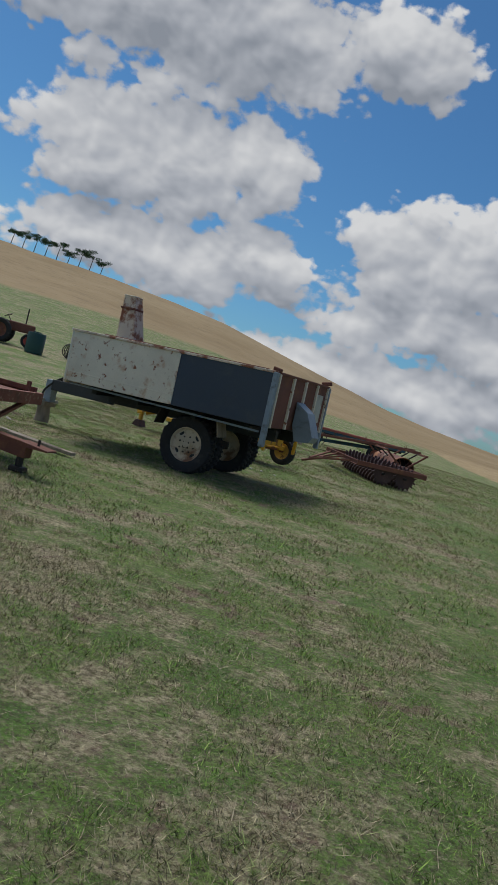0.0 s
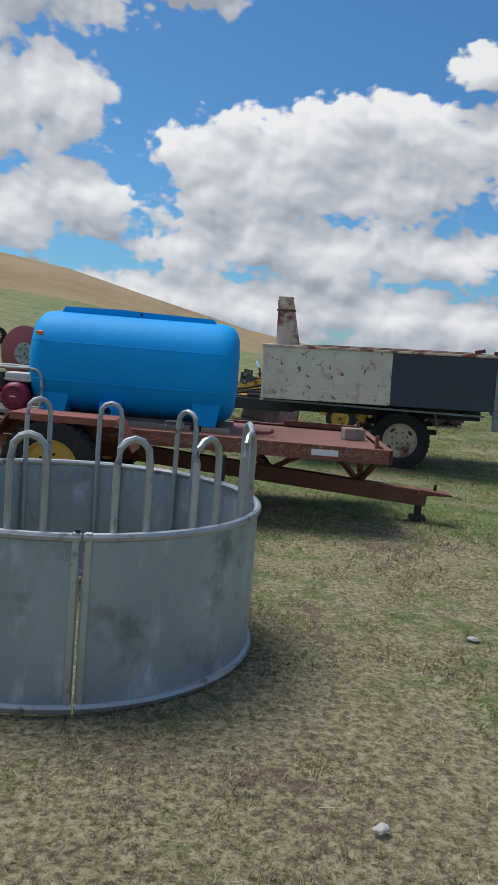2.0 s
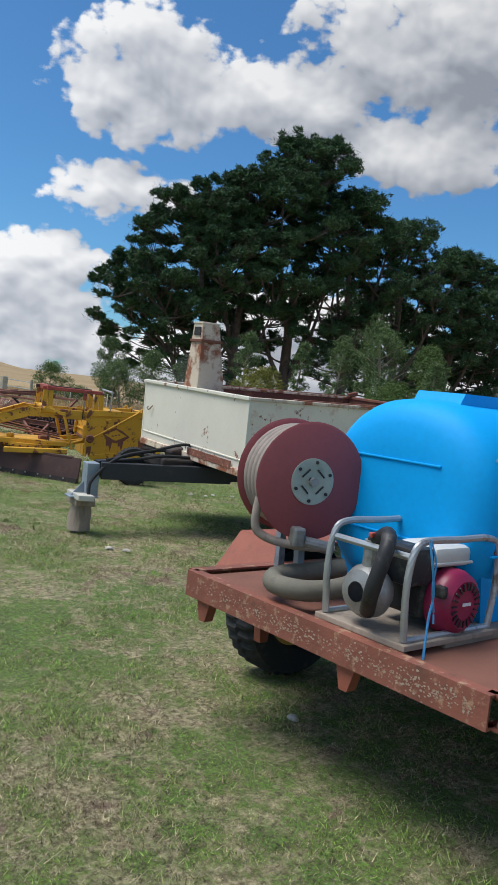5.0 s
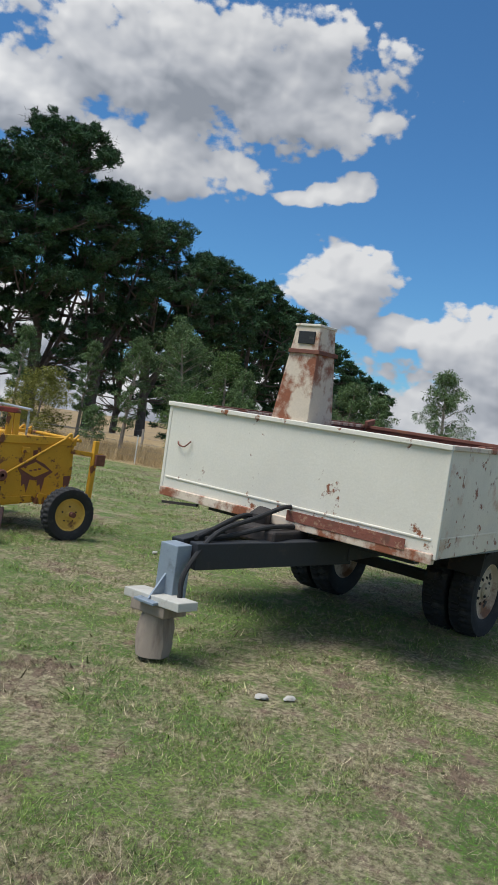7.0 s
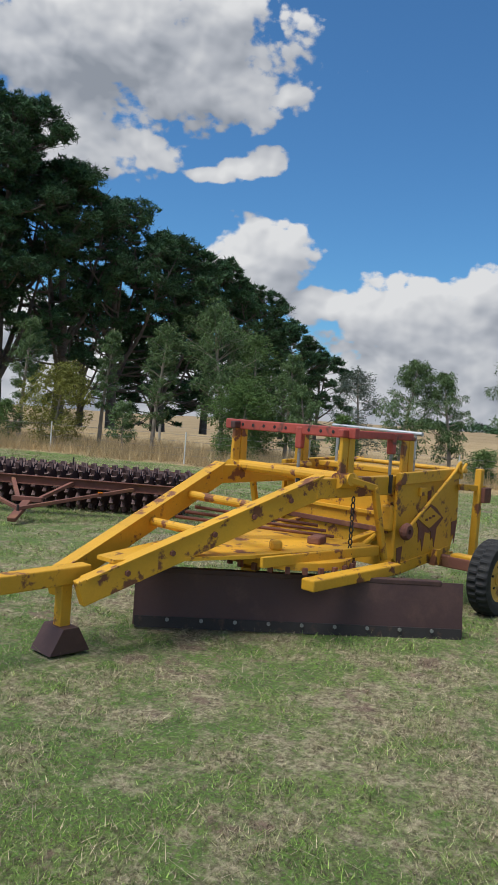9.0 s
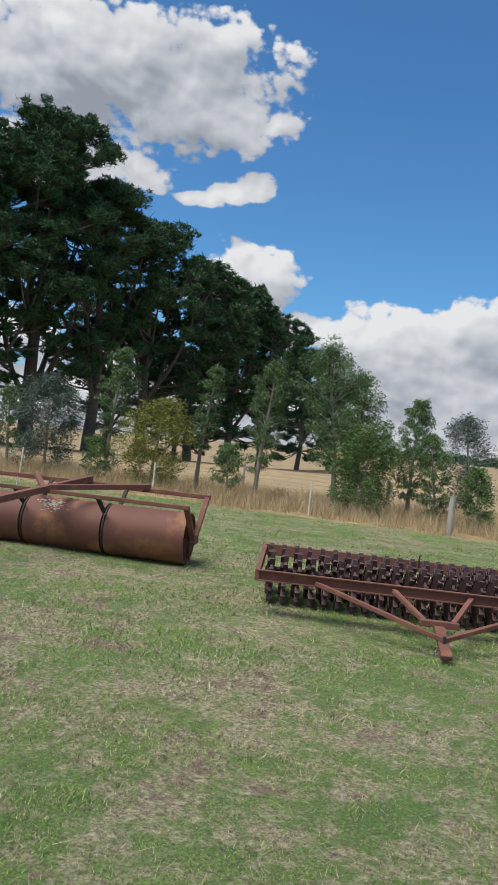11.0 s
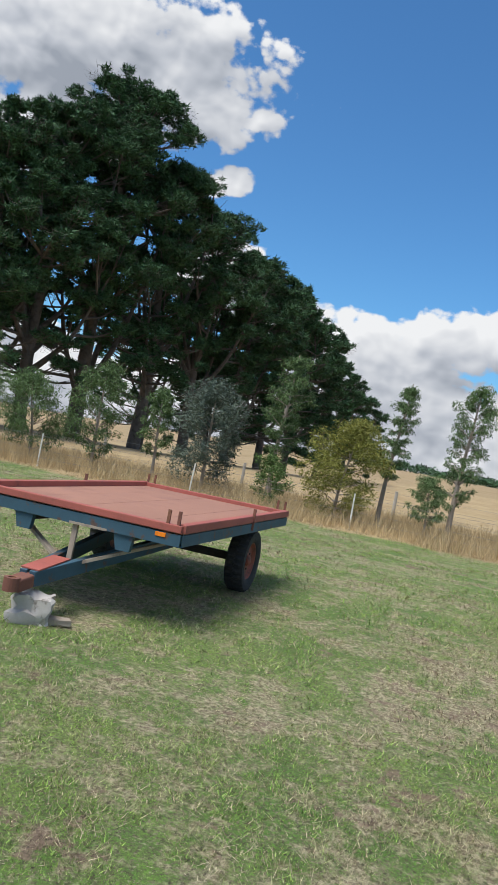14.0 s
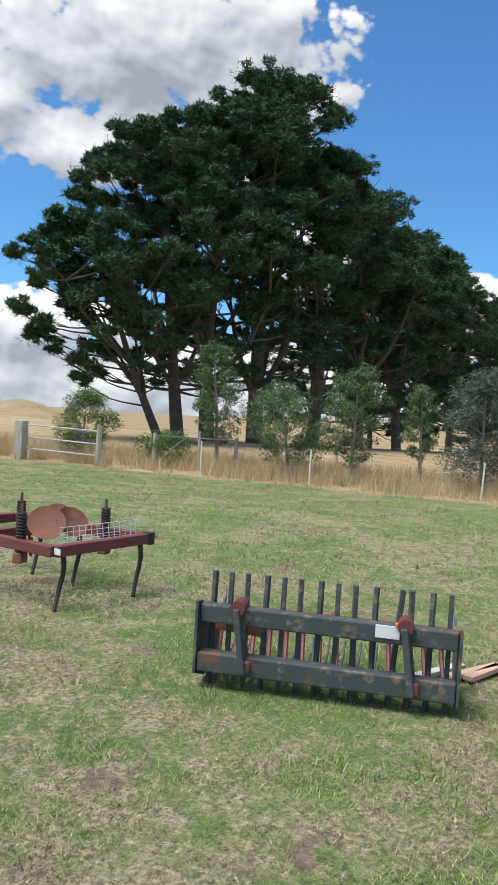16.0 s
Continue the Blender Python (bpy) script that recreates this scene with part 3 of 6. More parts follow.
def wheel(parent, c, R, W, rim_r, rim_mat, lugs=34, bolts=6, side=1, name="wheel", slots=0):
    """A wheel under a thing at the local place c; its outer side faces local +Y * side."""
    hub = part(name, rod((0, -W * 0.45, 0), (0, W * 0.30 * side, 0), rim_r * 0.30, 16), rim_mat, parent, place=pose(*c))
    s = side
    h = W / 2
    prof = [(rim_r, -h * .72), (rim_r * 1.06, -h * .86), (R * .80, -h), (R * .93, -h * .95), (R * .985, -h * .72), (R * .985, h * .72),
            (R * .93, h * .95), (R * .80, h), (rim_r * 1.06, h * .86), (rim_r, h * .72)]
    n = lugs * 4
    cut = [(R * .975, -h * .78), (R, -h * .66), (R, -h * .06), (R, h * .06), (R, h * .66), (R * .975, h * .78)]
    prof = prof[:4] + cut + prof[6:]
    bm = bmesh.new()
    rings = []
    for i, (r, y) in enumerate(prof):
        ring = []
        for k in range(n):
            ang = k * math.tau / n
            low = (k // 2) % 2 if i < 7 else (k // 2 + 1) % 2
            rr = r - (R * .045 if 4 <= i <= 9 and low else 0)
            ring.append(bm.verts.new((rr * math.cos(ang), y, rr * math.sin(ang))))
        rings.append(ring)
    for p, q in zip(rings, rings[1:] + rings[:1]):
        for k in range(n):
            bm.faces.new((p[k], p[(k + 1) % n], q[(k + 1) % n], q[k]))
    part("tyre", bm, M_black, hub, "black rubber tyre with dusty tread lugs", True)
    d = rim_r
    prof = [(d * 1.07, h * .60), (d * 1.05, h * .74), (d * .98, h * .74), (d * .93, h * .52), (d * .88, h * .36), (d * .70, h * .28), (d * .52, h * .34),
            (d * .40, h * .42), (d * .30, h * .42), (0.001, h * .42)]
    rim = part("rim", lathe([(r, y * s) for r, y in prof], None, 40), rim_mat, hub, "", True)
    part("hub_cap", lathe([(d * .26, h * .38 * s), (d * .25, h * .66 * s), (d * .17, h * .80 * s), (0.001, h * .83 * s)], None, 20), rim_mat, rim, "", True)
    for k in range(bolts):
        a = k * math.tau / bolts + 0.3
        x, z = d * .48 * math.cos(a), d * .48 * math.sin(a)
        part("bolt", rod((x, h * .30 * s, z), (x, h * .48 * s, z), d * .055, 6), M_dark, rim)
    for k in range(slots):
        a = k * math.tau / slots + 0.9
        x, z = d * .74 * math.cos(a), d * .74 * math.sin(a)
        part("slot", lathe([(.001, h * .325 * s), (.040, h * .325 * s), (.040, h * .27 * s)], pose(x, 0, z, 0, 90 - math.degrees(a), 0) @ Matrix.Diagonal((1, 1, .55, 1)), 14), M_engine, rim, "dark oval slot")
    back = [(d * 1.05, -h * .74 * s), (d * .9, -h * .5 * s), (d * .3, -h * .3 * s), (0.001, -h * .3 * s)]
    part("rim_back", lathe(back, None, 32), rim_mat, hub, "", True)
    return hub


# ---------- water cart: flat trailer with the blue tank ----------
def water_trailer():
    m = pose(-4.81, 8.04, 0, 0, 0, -6.5)
    t = thing("flat_trailer", m, "rusty red steel flat trailer with yellow-rimmed wheels and a long drawbar", "trailer")
    L, W, Z = 1.89, 0.83, 0.70
    F = 1.73
    for s in (-1, 1):
        part("side_beam", channel((-L, s * W, Z - .06), (F, s * W, Z - .06), .06, .12, .010, side=s), M_oxide_worn, t, "flaking red steel channel")
    part("rear_beam", channel((-L, W, Z - .06), (-L, -W, Z - .06), .06, .12, .010, side=-1), M_oxide_worn, t, "flaking red steel channel")
    # chalky primer showing where the red paint has flaked off along the middle of the webs
    rnd = random.Random(31)
    for side, reach in (("side", L - .05), ("rear", W - .05)):
        bm = bmesh.new()
        for k in range(1700 if side == "side" else 800):
            u = rnd.uniform(-reach, min(reach, F - .05))
            dens = .5 + .5 * math.sin(u * 5.1 + 1) * math.sin(u * 2.3)
            if rnd.random() > .25 + .75 * dens:
                continue
            v, r = Z - .060 + rnd.gauss(0, .020), rnd.uniform(.0012, .0046)
            pts = []
            for j in range(6):
                a = j * math.tau / 6
                q = r * rnd.uniform(.5, 1.3)
                du, dv = q * math.cos(a) * 1.5, q * math.sin(a)
                pts.append(bm.verts.new((u + du, -W - .0315, v + dv) if side == "side" else (-L - .0315, u + du, v + dv)))
            bm.faces.new(pts)
        tagged(part("flaked_paint", bm, M_flake, t, "chalky pale primer flakes"), kind="stuff")
    part("front_beam", channel((F, W, Z - .06), (F, -W, Z - .06), .06, .12, .010, side=1), M_oxide_worn, t)
    part("deck", box(((F - L) / 2, 0, Z - .028), (L + F - .08, 2 * W - .06, .012), bev=.002), M_deck, t, "worn red steel deck plate")
    for k in range(6):
        x = -1.55 + k * .62
        part("cross_member", beam((x, -W + .04, Z - .10), (x, W - .04, Z - .10), .05, .08), M_oxide, t)
    # long drawbar under the deck with its struts
    part("drawbar", beam((-.8, 0, .42), (2.22, -.10, .215), .13, .145, .006), M_rust, t, "dark rusty drawbar beam")
    part("drawbar_nose", slab([(-.16, -.02), (.14, .0), (.14, .015), (-.16, .03)], .20, pose(2.30, -.10, .262, 0, 3, 0)), M_rust, t)
    part("jockey_leg", rod((2.16, -.12, .0), (2.16, -.12, .24), .035, 12), M_dark, t)
    part("jockey_foot", box((2.16, -.12, .03), (.14, .12, .05), bev=.01), M_dark, t)
    part("hitch_pin", rod((2.30, -.10, .25), (2.30, -.10, .34), .014, 8), M_dark, t)
    for p, q in (((.55, -.55, Z - .14), (.78, 0, .36)), ((1.02, -.55, Z - .14), (.80, 0, .36)), ((1.68, -.66, Z - .10), (1.62, 0, .31)),
                 ((1.36, -.55, Z - .14), (1.60, 0, .31)), ((1.68, .66, Z - .10), (1.62, 0, .31)), ((.55, .55, Z - .14), (.78, 0, .36))):
        part("strut", beam(p, q, .05, .03), M_rust, t)
    part("front_strut", beam((1.62, -.03, .27), (1.60, -.03, Z - .14), .06, .05), M_rust, t)
    # wheels, axle and mudguards
    part("axle", beam((-.95, -1.1, .36), (-.95, 1.1, .36), .07, .07, .006), M_dark, t)
    for s in (-1, 1):
        wheel(t, (-.96, s * 1.10, .375), .40, .25, .222, M_yellow_rim, side=s)
        part("spring_hanger", slab([(-.13, .62), (-.02, .62), (-.05, .36), (-.10, .36)], .05, pose(-1.35, s * .80, -.06)), M_oxide, t)
        part("leaf_spring", beam((-1.40, s * .78, .40), (-.62, s * .78, .40), .05, .05, .004), M_dark, t)
        mud = [(-1.46, .56), (-1.28, .79), (-.46, .79), (-.31, .55)]
        for (x0, z0), (x1, z1) in zip(mud, mud[1:]):
            part("mudguard", beam((x0, s * 1.03, z0), (x1, s * 1.03, z1), .38, .012, .003), M_oxide, t)
        part("mudguard_skirt", slab([(-1.28, .79), (-.46, .79), (-.46, .74), (-1.28, .74)], .008, pose(0, s * 1.218, 0)), M_oxide, t)
    part("bracket", slab([(0, 0), (.10, 0), (.07, -.10), (.03, -.10)], .05, pose(-1.875, -.25, Z - .118, 0, 0, 90)), M_oxide, t)
    part("bracket", slab([(0, 0), (.10, 0), (.07, -.10), (.03, -.10)], .05, pose(-1.875, .66, Z - .118, 0, 0, 90)), M_oxide, t)
    part("marker_plate", box((-1.62, -.863, Z - .025), (.10, .004, .022)), M_orange, t, "orange reflector")
    part("number_plate", box((1.20, -.865, Z - .06), (.22, .006, .05), bev=.002), M_whitepaint, t, "worn white marker plate")
    for p, q in (((1.64, -.70, Z - .02), (1.64, -.70, Z + .10)), ((1.64, .70, Z - .02), (1.64, .70, Z + .10))):
        part("stake", beam(p, q, .05, .03), M_rust, t)
    part("side_rail", beam((.9, .80, Z + .02), (1.68, .80, Z + .02), .05, .05), M_rust, t)
    return m


WT = water_trailer()


def on_trailer(x, y, z, rx=0, ry=0, rz=0):
    return WT @ pose(x, y, z, rx, ry, rz)


def water_tank():
    t = thing("water_tank", on_trailer(-.51, .05, .70), "bright blue moulded plastic water tank lying on timber sleepers", "tank")
    Lh, R = .92, .47
    zc = .485
    bm = bmesh.new()
    seg, rows = 56, []
    prof = [(-1.0, .05), (-1.0, .50), (-.992, .72), (-.968, .85), (-.93, .935), (-.88, .98), (-.80, 1.0), (-.62, 1.0), (-.20, 1.0), (.20, 1.0),
            (.62, 1.0), (.80, 1.0), (.88, .98), (.93, .935), (.968, .85), (.992, .72), (1.0, .50), (1.0, .05)]
    for u, f in prof:
        ring = []
        for k in range(seg):
            a = k * math.tau / seg
            c, s = math.cos(a), math.sin(a)
            n = 2.35
            rr = (abs(c) ** n + abs(s) ** n) ** (-1 / n)
            ring.append(bm.verts.new((u * Lh, c * rr * R * f, zc + s * rr * R * f * .96)))
        rows.append(ring)
    for a, b in zip(rows, rows[1:]):
        for k in range(seg):
            bm.faces.new((a[k], a[(k + 1) % seg], b[(k + 1) % seg], b[k]))
    bm.faces.new(rows[0])
    bm.faces.new(rows[-1])
    shell = part("shell", bm, M_blue, t, "", True)
    part("top_ridge", slab([(-.66, -.02), (-.62, .045), (-.1, .055), (.0, .05), (.5, .04), (.72, .035), (.76, -.02)], .26, pose(-.05, 0, zc + .445), bev=.01), M_blue, t)
    for z, r in ((zc + .17, .47), (zc - .16, .47)):
        part("moulding_line", box((0, -.473, z), (1.70, .012, .010), bev=.003), M_blue, shell)
        part("moulding_line", box((-.921, 0, z), (.012, .46, .010), bev=.003), M_blue, shell)
    part("bolt_hole", rod((.02, -.136, zc + .47), (.02, -.129, zc + .47), .012, 10), M_engine, t)
    for x in (-.66, .68):
        part("foot", slab([(-.13, .24), (.13, .24), (.09, .02), (-.09, .02)], .20, pose(x, -.30, 0)), M_blue, t)
        part("foot", slab([(-.13, .24), (.13, .24), (.09, .02), (-.09, .02)], .20, pose(x, .30, 0)), M_blue, t)
    outlet = part("outlet_boss", slab([(-.085, .16), (.085, .16), (.085, .02), (-.085, .02)], .16, pose(-.16, -.40, 0)), M_blue, t)
    part("outlet_ring", lathe([(.048, .0), (.048, -.03), (.030, -.03), (.030, .0)], pose(-.16, -.48, .09), 18, closed=True), M_blue, outlet, "", True)
    part("outlet_hole", rod((-.16, -.481, .09), (-.16, -.485, .09), .029, 14), M_engine, outlet)
    part("reflector", box((-.805, -.448, zc + .235), (.062, .02, .036), (28, 0, -12), bev=.004), M_orange, t, "small orange reflector")
    for x, l in ((-.70, .75), (.20, .72), (.78, .25)):
        part("sleeper", box((x, -.40, -.008), (l, .13, .05), bev=.006), M_timber, t, "grey timber sleeper")
        part("sleeper", box((x, .40, -.008), (l, .13, .05), bev=.006), M_timber, t, "grey timber sleeper")
    for x in (-.42, .42):
        part("tie_bracket", tube(spline([(x - .07, -.47, .0), (x - .07, -.47, .045), (x + .07, -.47, .045), (x + .07, -.47, .0)], 4), .009, 8), M_galv_tube, t)


def pump_set():
    t = thing("pump_set", on_trailer(-1.56, -.20, .70), "petrol water pump with crimson engine in a grey tube cradle", "water pump")
    fr = .014
    lo, hi = .03, .40
    for y in (-.20, .20):
        loop = spline([(-.27, y, lo), (-.29, y, .22), (-.27, y, hi - .04), (-.20, y, hi), (.0, y, hi), (.20, y, hi), (.27, y, hi - .04), (.29, y, .2), (.27, y, lo)], 4)
        part("cradle_hoop", tube(loop, fr, 8), M_galv_tube, t, "grey tube hoop", True)
        part("cradle_foot", tube([(-.27, y, lo), (.27, y, lo)], fr, 8), M_galv_tube, t)
    part("cradle_bar", rod((.27, -.20, hi - .06), (.27, .20, hi - .06), fr, 8), M_rust, t)
    part("cradle_bar", rod((-.27, -.20, hi - .06), (-.27, .20, hi - .06), fr, 8), M_galv_tube, t)
    part("base_plate", box((0, 0, .012), (.60, .46, .024), bev=.004), M_timber, t)
    eng = part("engine_block", box((.03, -.02, .17), (.22, .22, .20), bev=.02), M_engine, t)
    part("fuel_tank", box((.06, -.05, .315), (.24, .20, .085), bev=.025), M_plastic, t, "off-white fuel tank", True)
    part("fuel_tank_seam", box((.06, -.05, .292), (.25, .21, .012), bev=.004), M_plastic, t)
    part("air_cleaner", box((-.12, -.05, .28), (.14, .18, .15), bev=.02), M_engine, t, "black air cleaner", True)
    cover = part("recoil_cover", lathe([(.13, .0), (.13, -.05), (.115, -.085), (.095, -.10), (.085, -.098), (.001, -.104)], pose(.05, -.13, .145), 36), M_crimson, t, "crimson recoil starter cover", True)
    for k in range(20):
        a = k * math.tau / 20
        part("vent_slot", box((.05 + .075 * math.cos(a), -.234, .145 + .075 * math.sin(a)), (.030, .006, .006), (0, -math.degrees(a), 0)), M_engine, cover)
    part("badge", box((.05, -.237, .15), (.05, .004, .012)), M_whitepaint, cover)
    part("starter_grip", box((-.075, -.20, .20), (.03, .05, .05), bev=.01), M_engine, t)
    pump = part("pump_body", lathe([(.04, -.06), (.085, -.055), (.105, -.02), (.105, .02), (.085, .055), (.04, .07)], pose(-.24, .02, .16, 0, 0, 90), 24), M_alloy, t, "cast alloy pump body", True)
    part("pump_outlet", rod((-.24, .02, .25), (-.24, .02, .36), .035, 14), M_alloy, pump)
    part("valve_handle", box((-.24, .0, .385), (.10, .02, .02), bev=.005), M_redbar, pump, "red valve handle")
    part("hose", tube(spline([(-.24, .02, .35), (-.26, -.06, .40), (-.33, -.12, .36), (-.36, -.10, .20), (-.30, -.04, .10)], 6), .03, 10), M_engine, t, "black rubber hose", True)
    part("upright_post", channel((-.34, -.17, .0), (-.34, -.17, .42), .06, .03, .008), M_steel, t, "grey steel upright")
    part("twine", tube(spline([(-.21, -.22, .40), (-.20, -.24, .30), (-.17, -.235, .2), (-.19, -.24, .12), (-.22, -.26, .02), (-.23, -.27, -.05)], 6), .005, 5), M_cord, t, "bright blue twine")
    part("twine", tube(spline([(-.20, -.215, .41), (-.18, -.235, .33), (-.19, -.24, .24), (-.16, -.235, .15), (-.17, -.25, .10)], 6), .004, 5), M_cord, t)


def hose_reel():
    t = thing("hose_reel", on_trailer(-1.63, .43, .70, 0, 0, -18), "maroon steel hose reel holding pinkish rubber hose", "hose reel")
    zc, R = .51, .268
    for y, nm in ((-.10, 0), (.13, 1)):
        d = part("reel_disc", lathe([(.001, y - .006), (R - .012, y - .006), (R, y), (R - .012, y + .006), (.001, y + .006)], pose(0, 0, zc), 48), M_maroon, t, "maroon pressed disc", True)
        if nm == 0:
            hubp = part("hub_plate", lathe([(.105, y - .008), (.105, y - .014), (.075, y - .016), (.07, y - .014), (.001, y - .014)], pose(0, 0, zc), 36), M_label, d, "round pale plate with dark lettering bars", True)
            for k in range(6):
                a = k * math.tau / 6 + .4
                part("bolt", rod((.088 * math.cos(a), y - .012, zc + .088 * math.sin(a)), (.088 * math.cos(a), y - .022, zc + .088 * math.sin(a)), .008, 6), M_engine, hubp)
            part("lettering_bar", box((0, y - .017, zc), (.045, .003, .014), (0, 35, 0)), M_engine, hubp)
            for k in range(4):
                a = k * math.tau / 4 + .8
                part("lettering_bar", box((.052 * math.cos(a), y - .0175, zc + .052 * math.sin(a)), (.05, .003, .007), (0, 90 - math.degrees(a), 0)), M_engine, hubp)
    for k in range(5):
        y = -.07 + k * .043
        part("hose_turn", lathe([(.225 + .021 * math.cos(a), y + .021 * math.sin(a)) for a in [j * math.tau / 10 for j in range(10)]], pose(0, 0, zc), 40, closed=True), M_hose, t, "dusty pink hose", True)
    part("drum", rod((0, -.10, zc), (0, .13, zc), .18, 24), M_maroon, t)
    part("spindle", rod((0, -.14, zc), (0, .2, zc), .02, 12), M_alloy, t)
    for y, top in ((-.05, .26), (.17, zc)):
        part("stand_leg", channel((.02, y, .0), (.0, y, top), .05, .03, .006), M_steel, t, "grey steel stand")
    part("hose_tail", tube(spline([(-.20, -.02, zc - .05), (-.22, -.03, .30), (-.17, -.05, .24), (-.05, -.12, .22), (.12, -.16, .22)], 6), .020, 10), M_hose, t, "dusty pink hose", True)
    part("suction_hose", tube(spline([(.22, -.26, .10), (.08, -.30, .075), (-.08, -.32, .07), (-.17, -.22, .07), (-.12, -.10, .075), (.04, -.07, .09), (.22, -.10, .12)], 6), .045, 12), M_greyhose, t, "olive ribbed suction hose", True)
    part("coupling", rod((-.02, -.13, .24), (.10, -.15, .22), .028, 12), M_alloy, t, "alloy hose coupling")
    part("valve", box((-.05, -.12, .26), (.06, .07, .09), bev=.012), M_alloy, t)


water_tank()
pump_set()
hose_reel()
tagged(part("timber_block", box((0, 0, .055), (.20, .13, .11), bev=.012), M_timber, None, place=on_trailer(1.52, .02, .678, 0, 0, 12)), "grey weathered timber block resting on the deck", "timber block")
tagged(part("cut_hose", tube(spline([(0, 0, .02), (.10, .05, .02), (.20, .03, .03), (.22, -.03, .05)], 6), .018, 8), M_maroon, None, place=on_trailer(.55, -.30, .68)), "short offcut of reddish hose on the deck", "hose")


# ---------- tipping trailer ----------
def tipping_trailer():
    m = pose(-1.92, 12.27, 0, 0, 0, 164.3) @ pose(0, 0, 0, -1.5, 1.6, 0)
    t = thing("tipping_trailer", m, "rusty white and slate blue steel tipping trailer", "trailer")
    L, W, z0, z1 = 1.535, 1.22, .88, 1.585
    tk = .03
    tray = part("tray_floor", box((0, 0, z0 + .02), (2 * L - .04, 2 * W - .04, .04)), M_inside, t)
    j = -.16
    for s in (1, -1):
        part("side_panel", box(((L + j) / 2, s * W, (z0 + z1) / 2), (L - j, tk, z1 - z0), bev=.006), M_white_worn, t, "worn white side panel with rust spots")
        part("side_panel", box(((-L + j) / 2, s * (W + .004), (z0 + z1) / 2), (L + j, tk, z1 - z0), bev=.006), M_slate, t, "slate blue side panel")
        part("panel_seam", box((j, s * (W + .022), (z0 + z1) / 2), (.05, .02, z1 - z0 - .02), bev=.004), M_white_worn, t)
        part("lower_fold", box((-.0, s * (W + .012), z0 + .13), (2 * L, .012, .018), bev=.004), M_white_worn if s > 0 else M_slate, t)
        part("lower_rail", beam((-L + .1, s * (W - .12), z0 - .075), (L, s * (W - .12), z0 - .03), .03, .025), M_steel, t, "pale steel rail")
        part("top_rail", box((0, s * W, z1 + .012), (2 * L + .02, .07, .034), bev=.006), M_chute, t, "rusty rolled top edge")
        part("top_rail_cap", box((-.2, s * (W - .004), z1 + .034), (2 * L - .6, .05, .012), bev=.003), M_rust, t)
        part("inner_lining", box((0, s * (W - .024), (z0 + z1) / 2 + .02), (2 * L - .08, .012, z1 - z0 - .06)), M_inside, t)
        part("rear_post", box((-L - .02, s * W, (z0 + z1) / 2 - .12), (.07, .08, z1 - z0 + .26), bev=.008), M_steel, t, "grey steel corner post")
        # mud flap and its stay
        part("mud_flap", box((-.82, s * .86, .70), (.015, .30, .22), (0, 14, 0), bev=.003), M_timber, t, "torn grey flap")
        part("mud_flap", box((.10, s * .86, .70), (.015, .28, .24), (0, -16, 0), bev=.003), M_dark, t)
    part("front_panel", box((L, 0, (z0 + z1) / 2 - .01), (tk, 2 * W, z1 - z0 + .02), bev=.006), M_white, t, "white painted front panel")
    part("front_fold", box((L + .016, 0, z0 + .12), (.014, 2 * W - .06, .016), bev=.004), M_white, t)
    part("front_sill", box((L + .012, 0, z0 + .0), (.05, 2 * W, .07), bev=.006), M_chute, t, "rusting lower sill")
    part("front_rust_strip", box((L + .038, .55, z0 + .055), (.008, .95, .075), bev=.002), M_oxide_worn, t, "flaking red strip")
    part("front_top_rail", box((L, 0, z1 + .012), (.075, 2 * W + .06, .036), bev=.006), M_white, t)
    part("front_step", beam((L + .02, -1.18, z0 - .09), (L + .02, -.80, z0 - .05), .03, .02), M_dark, t)
    for s in (1, -1):
        part("corner_fold", box((L + .006, s * (W + .006), (z0 + z1) / 2), (.03, .03, z1 - z0), bev=.004), M_white, t)
    part("wire_hook", tube(spline([(L + .02, -1.10, 1.30), (L + .05, -1.06, 1.28), (L + .05, -1.0, 1.27), (L + .03, -.95, 1.32)], 5), .006, 6), M_rust, t)
    # rusty tailgate with ribs
    gate = part("tailgate", box((-L, 0, (z0 + z1) / 2), (.03, 2 * W, z1 - z0), bev=.004), M_rust, t, "rust-brown tailgate")
    for y in (-1.18, -.62, -.05, .5, 1.1):
        part("rib", box((-L - .03, y, (z0 + z1) / 2), (.035, .05, z1 - z0), bev=.005), M_white_worn, gate)
    part("gate_plate", box((-L - .035, -.78, z0 + .36), (.02, .34, .42), bev=.004), M_plank, gate, "pale plate")
    part("outlet_chute", slab([(-.02, .42), (.16, .30), (.30, -.02), (.26, -.10), (.05, -.12), (-.02, .1)], .34, pose(-L - .06, .05, z0 - .02, 0, 0, 180)), M_steel, t, "bent grey steel chute", False)
    part("gate_rail", box((-L, 0, z1 + .012), (.07, 2 * W + .06, .036), bev=.006), M_rust, t)
    part("gate_latch", box((-L, -1.15, z1 + .06), (.16, .05, .06), (0, 12, 0), bev=.01), M_rust, t)
    part("gate_latch", box((-L, 1.15, z1 + .05), (.12, .05, .05), (0, -10, 0), bev=.01), M_rust, t)
    # tall tapered chute at the headboard
    bm = bmesh.new()
    h0, h1 = z1 - .02, 2.30
    lo = [(1.22, -.21), (1.55, -.21), (1.55, .12), (1.22, .12)]
    hi = [(1.35, -.09), (1.545, -.09), (1.545, .115), (1.35, .115)]
    a = [bm.verts.new((x, y, h0)) for x, y in lo]
    b = [bm.verts.new((x, y, h1)) for x, y in hi]
    for k in range(4):
        bm.faces.new((a[k], a[(k + 1) % 4], b[(k + 1) % 4], b[k]))
    bm.faces.new(b)
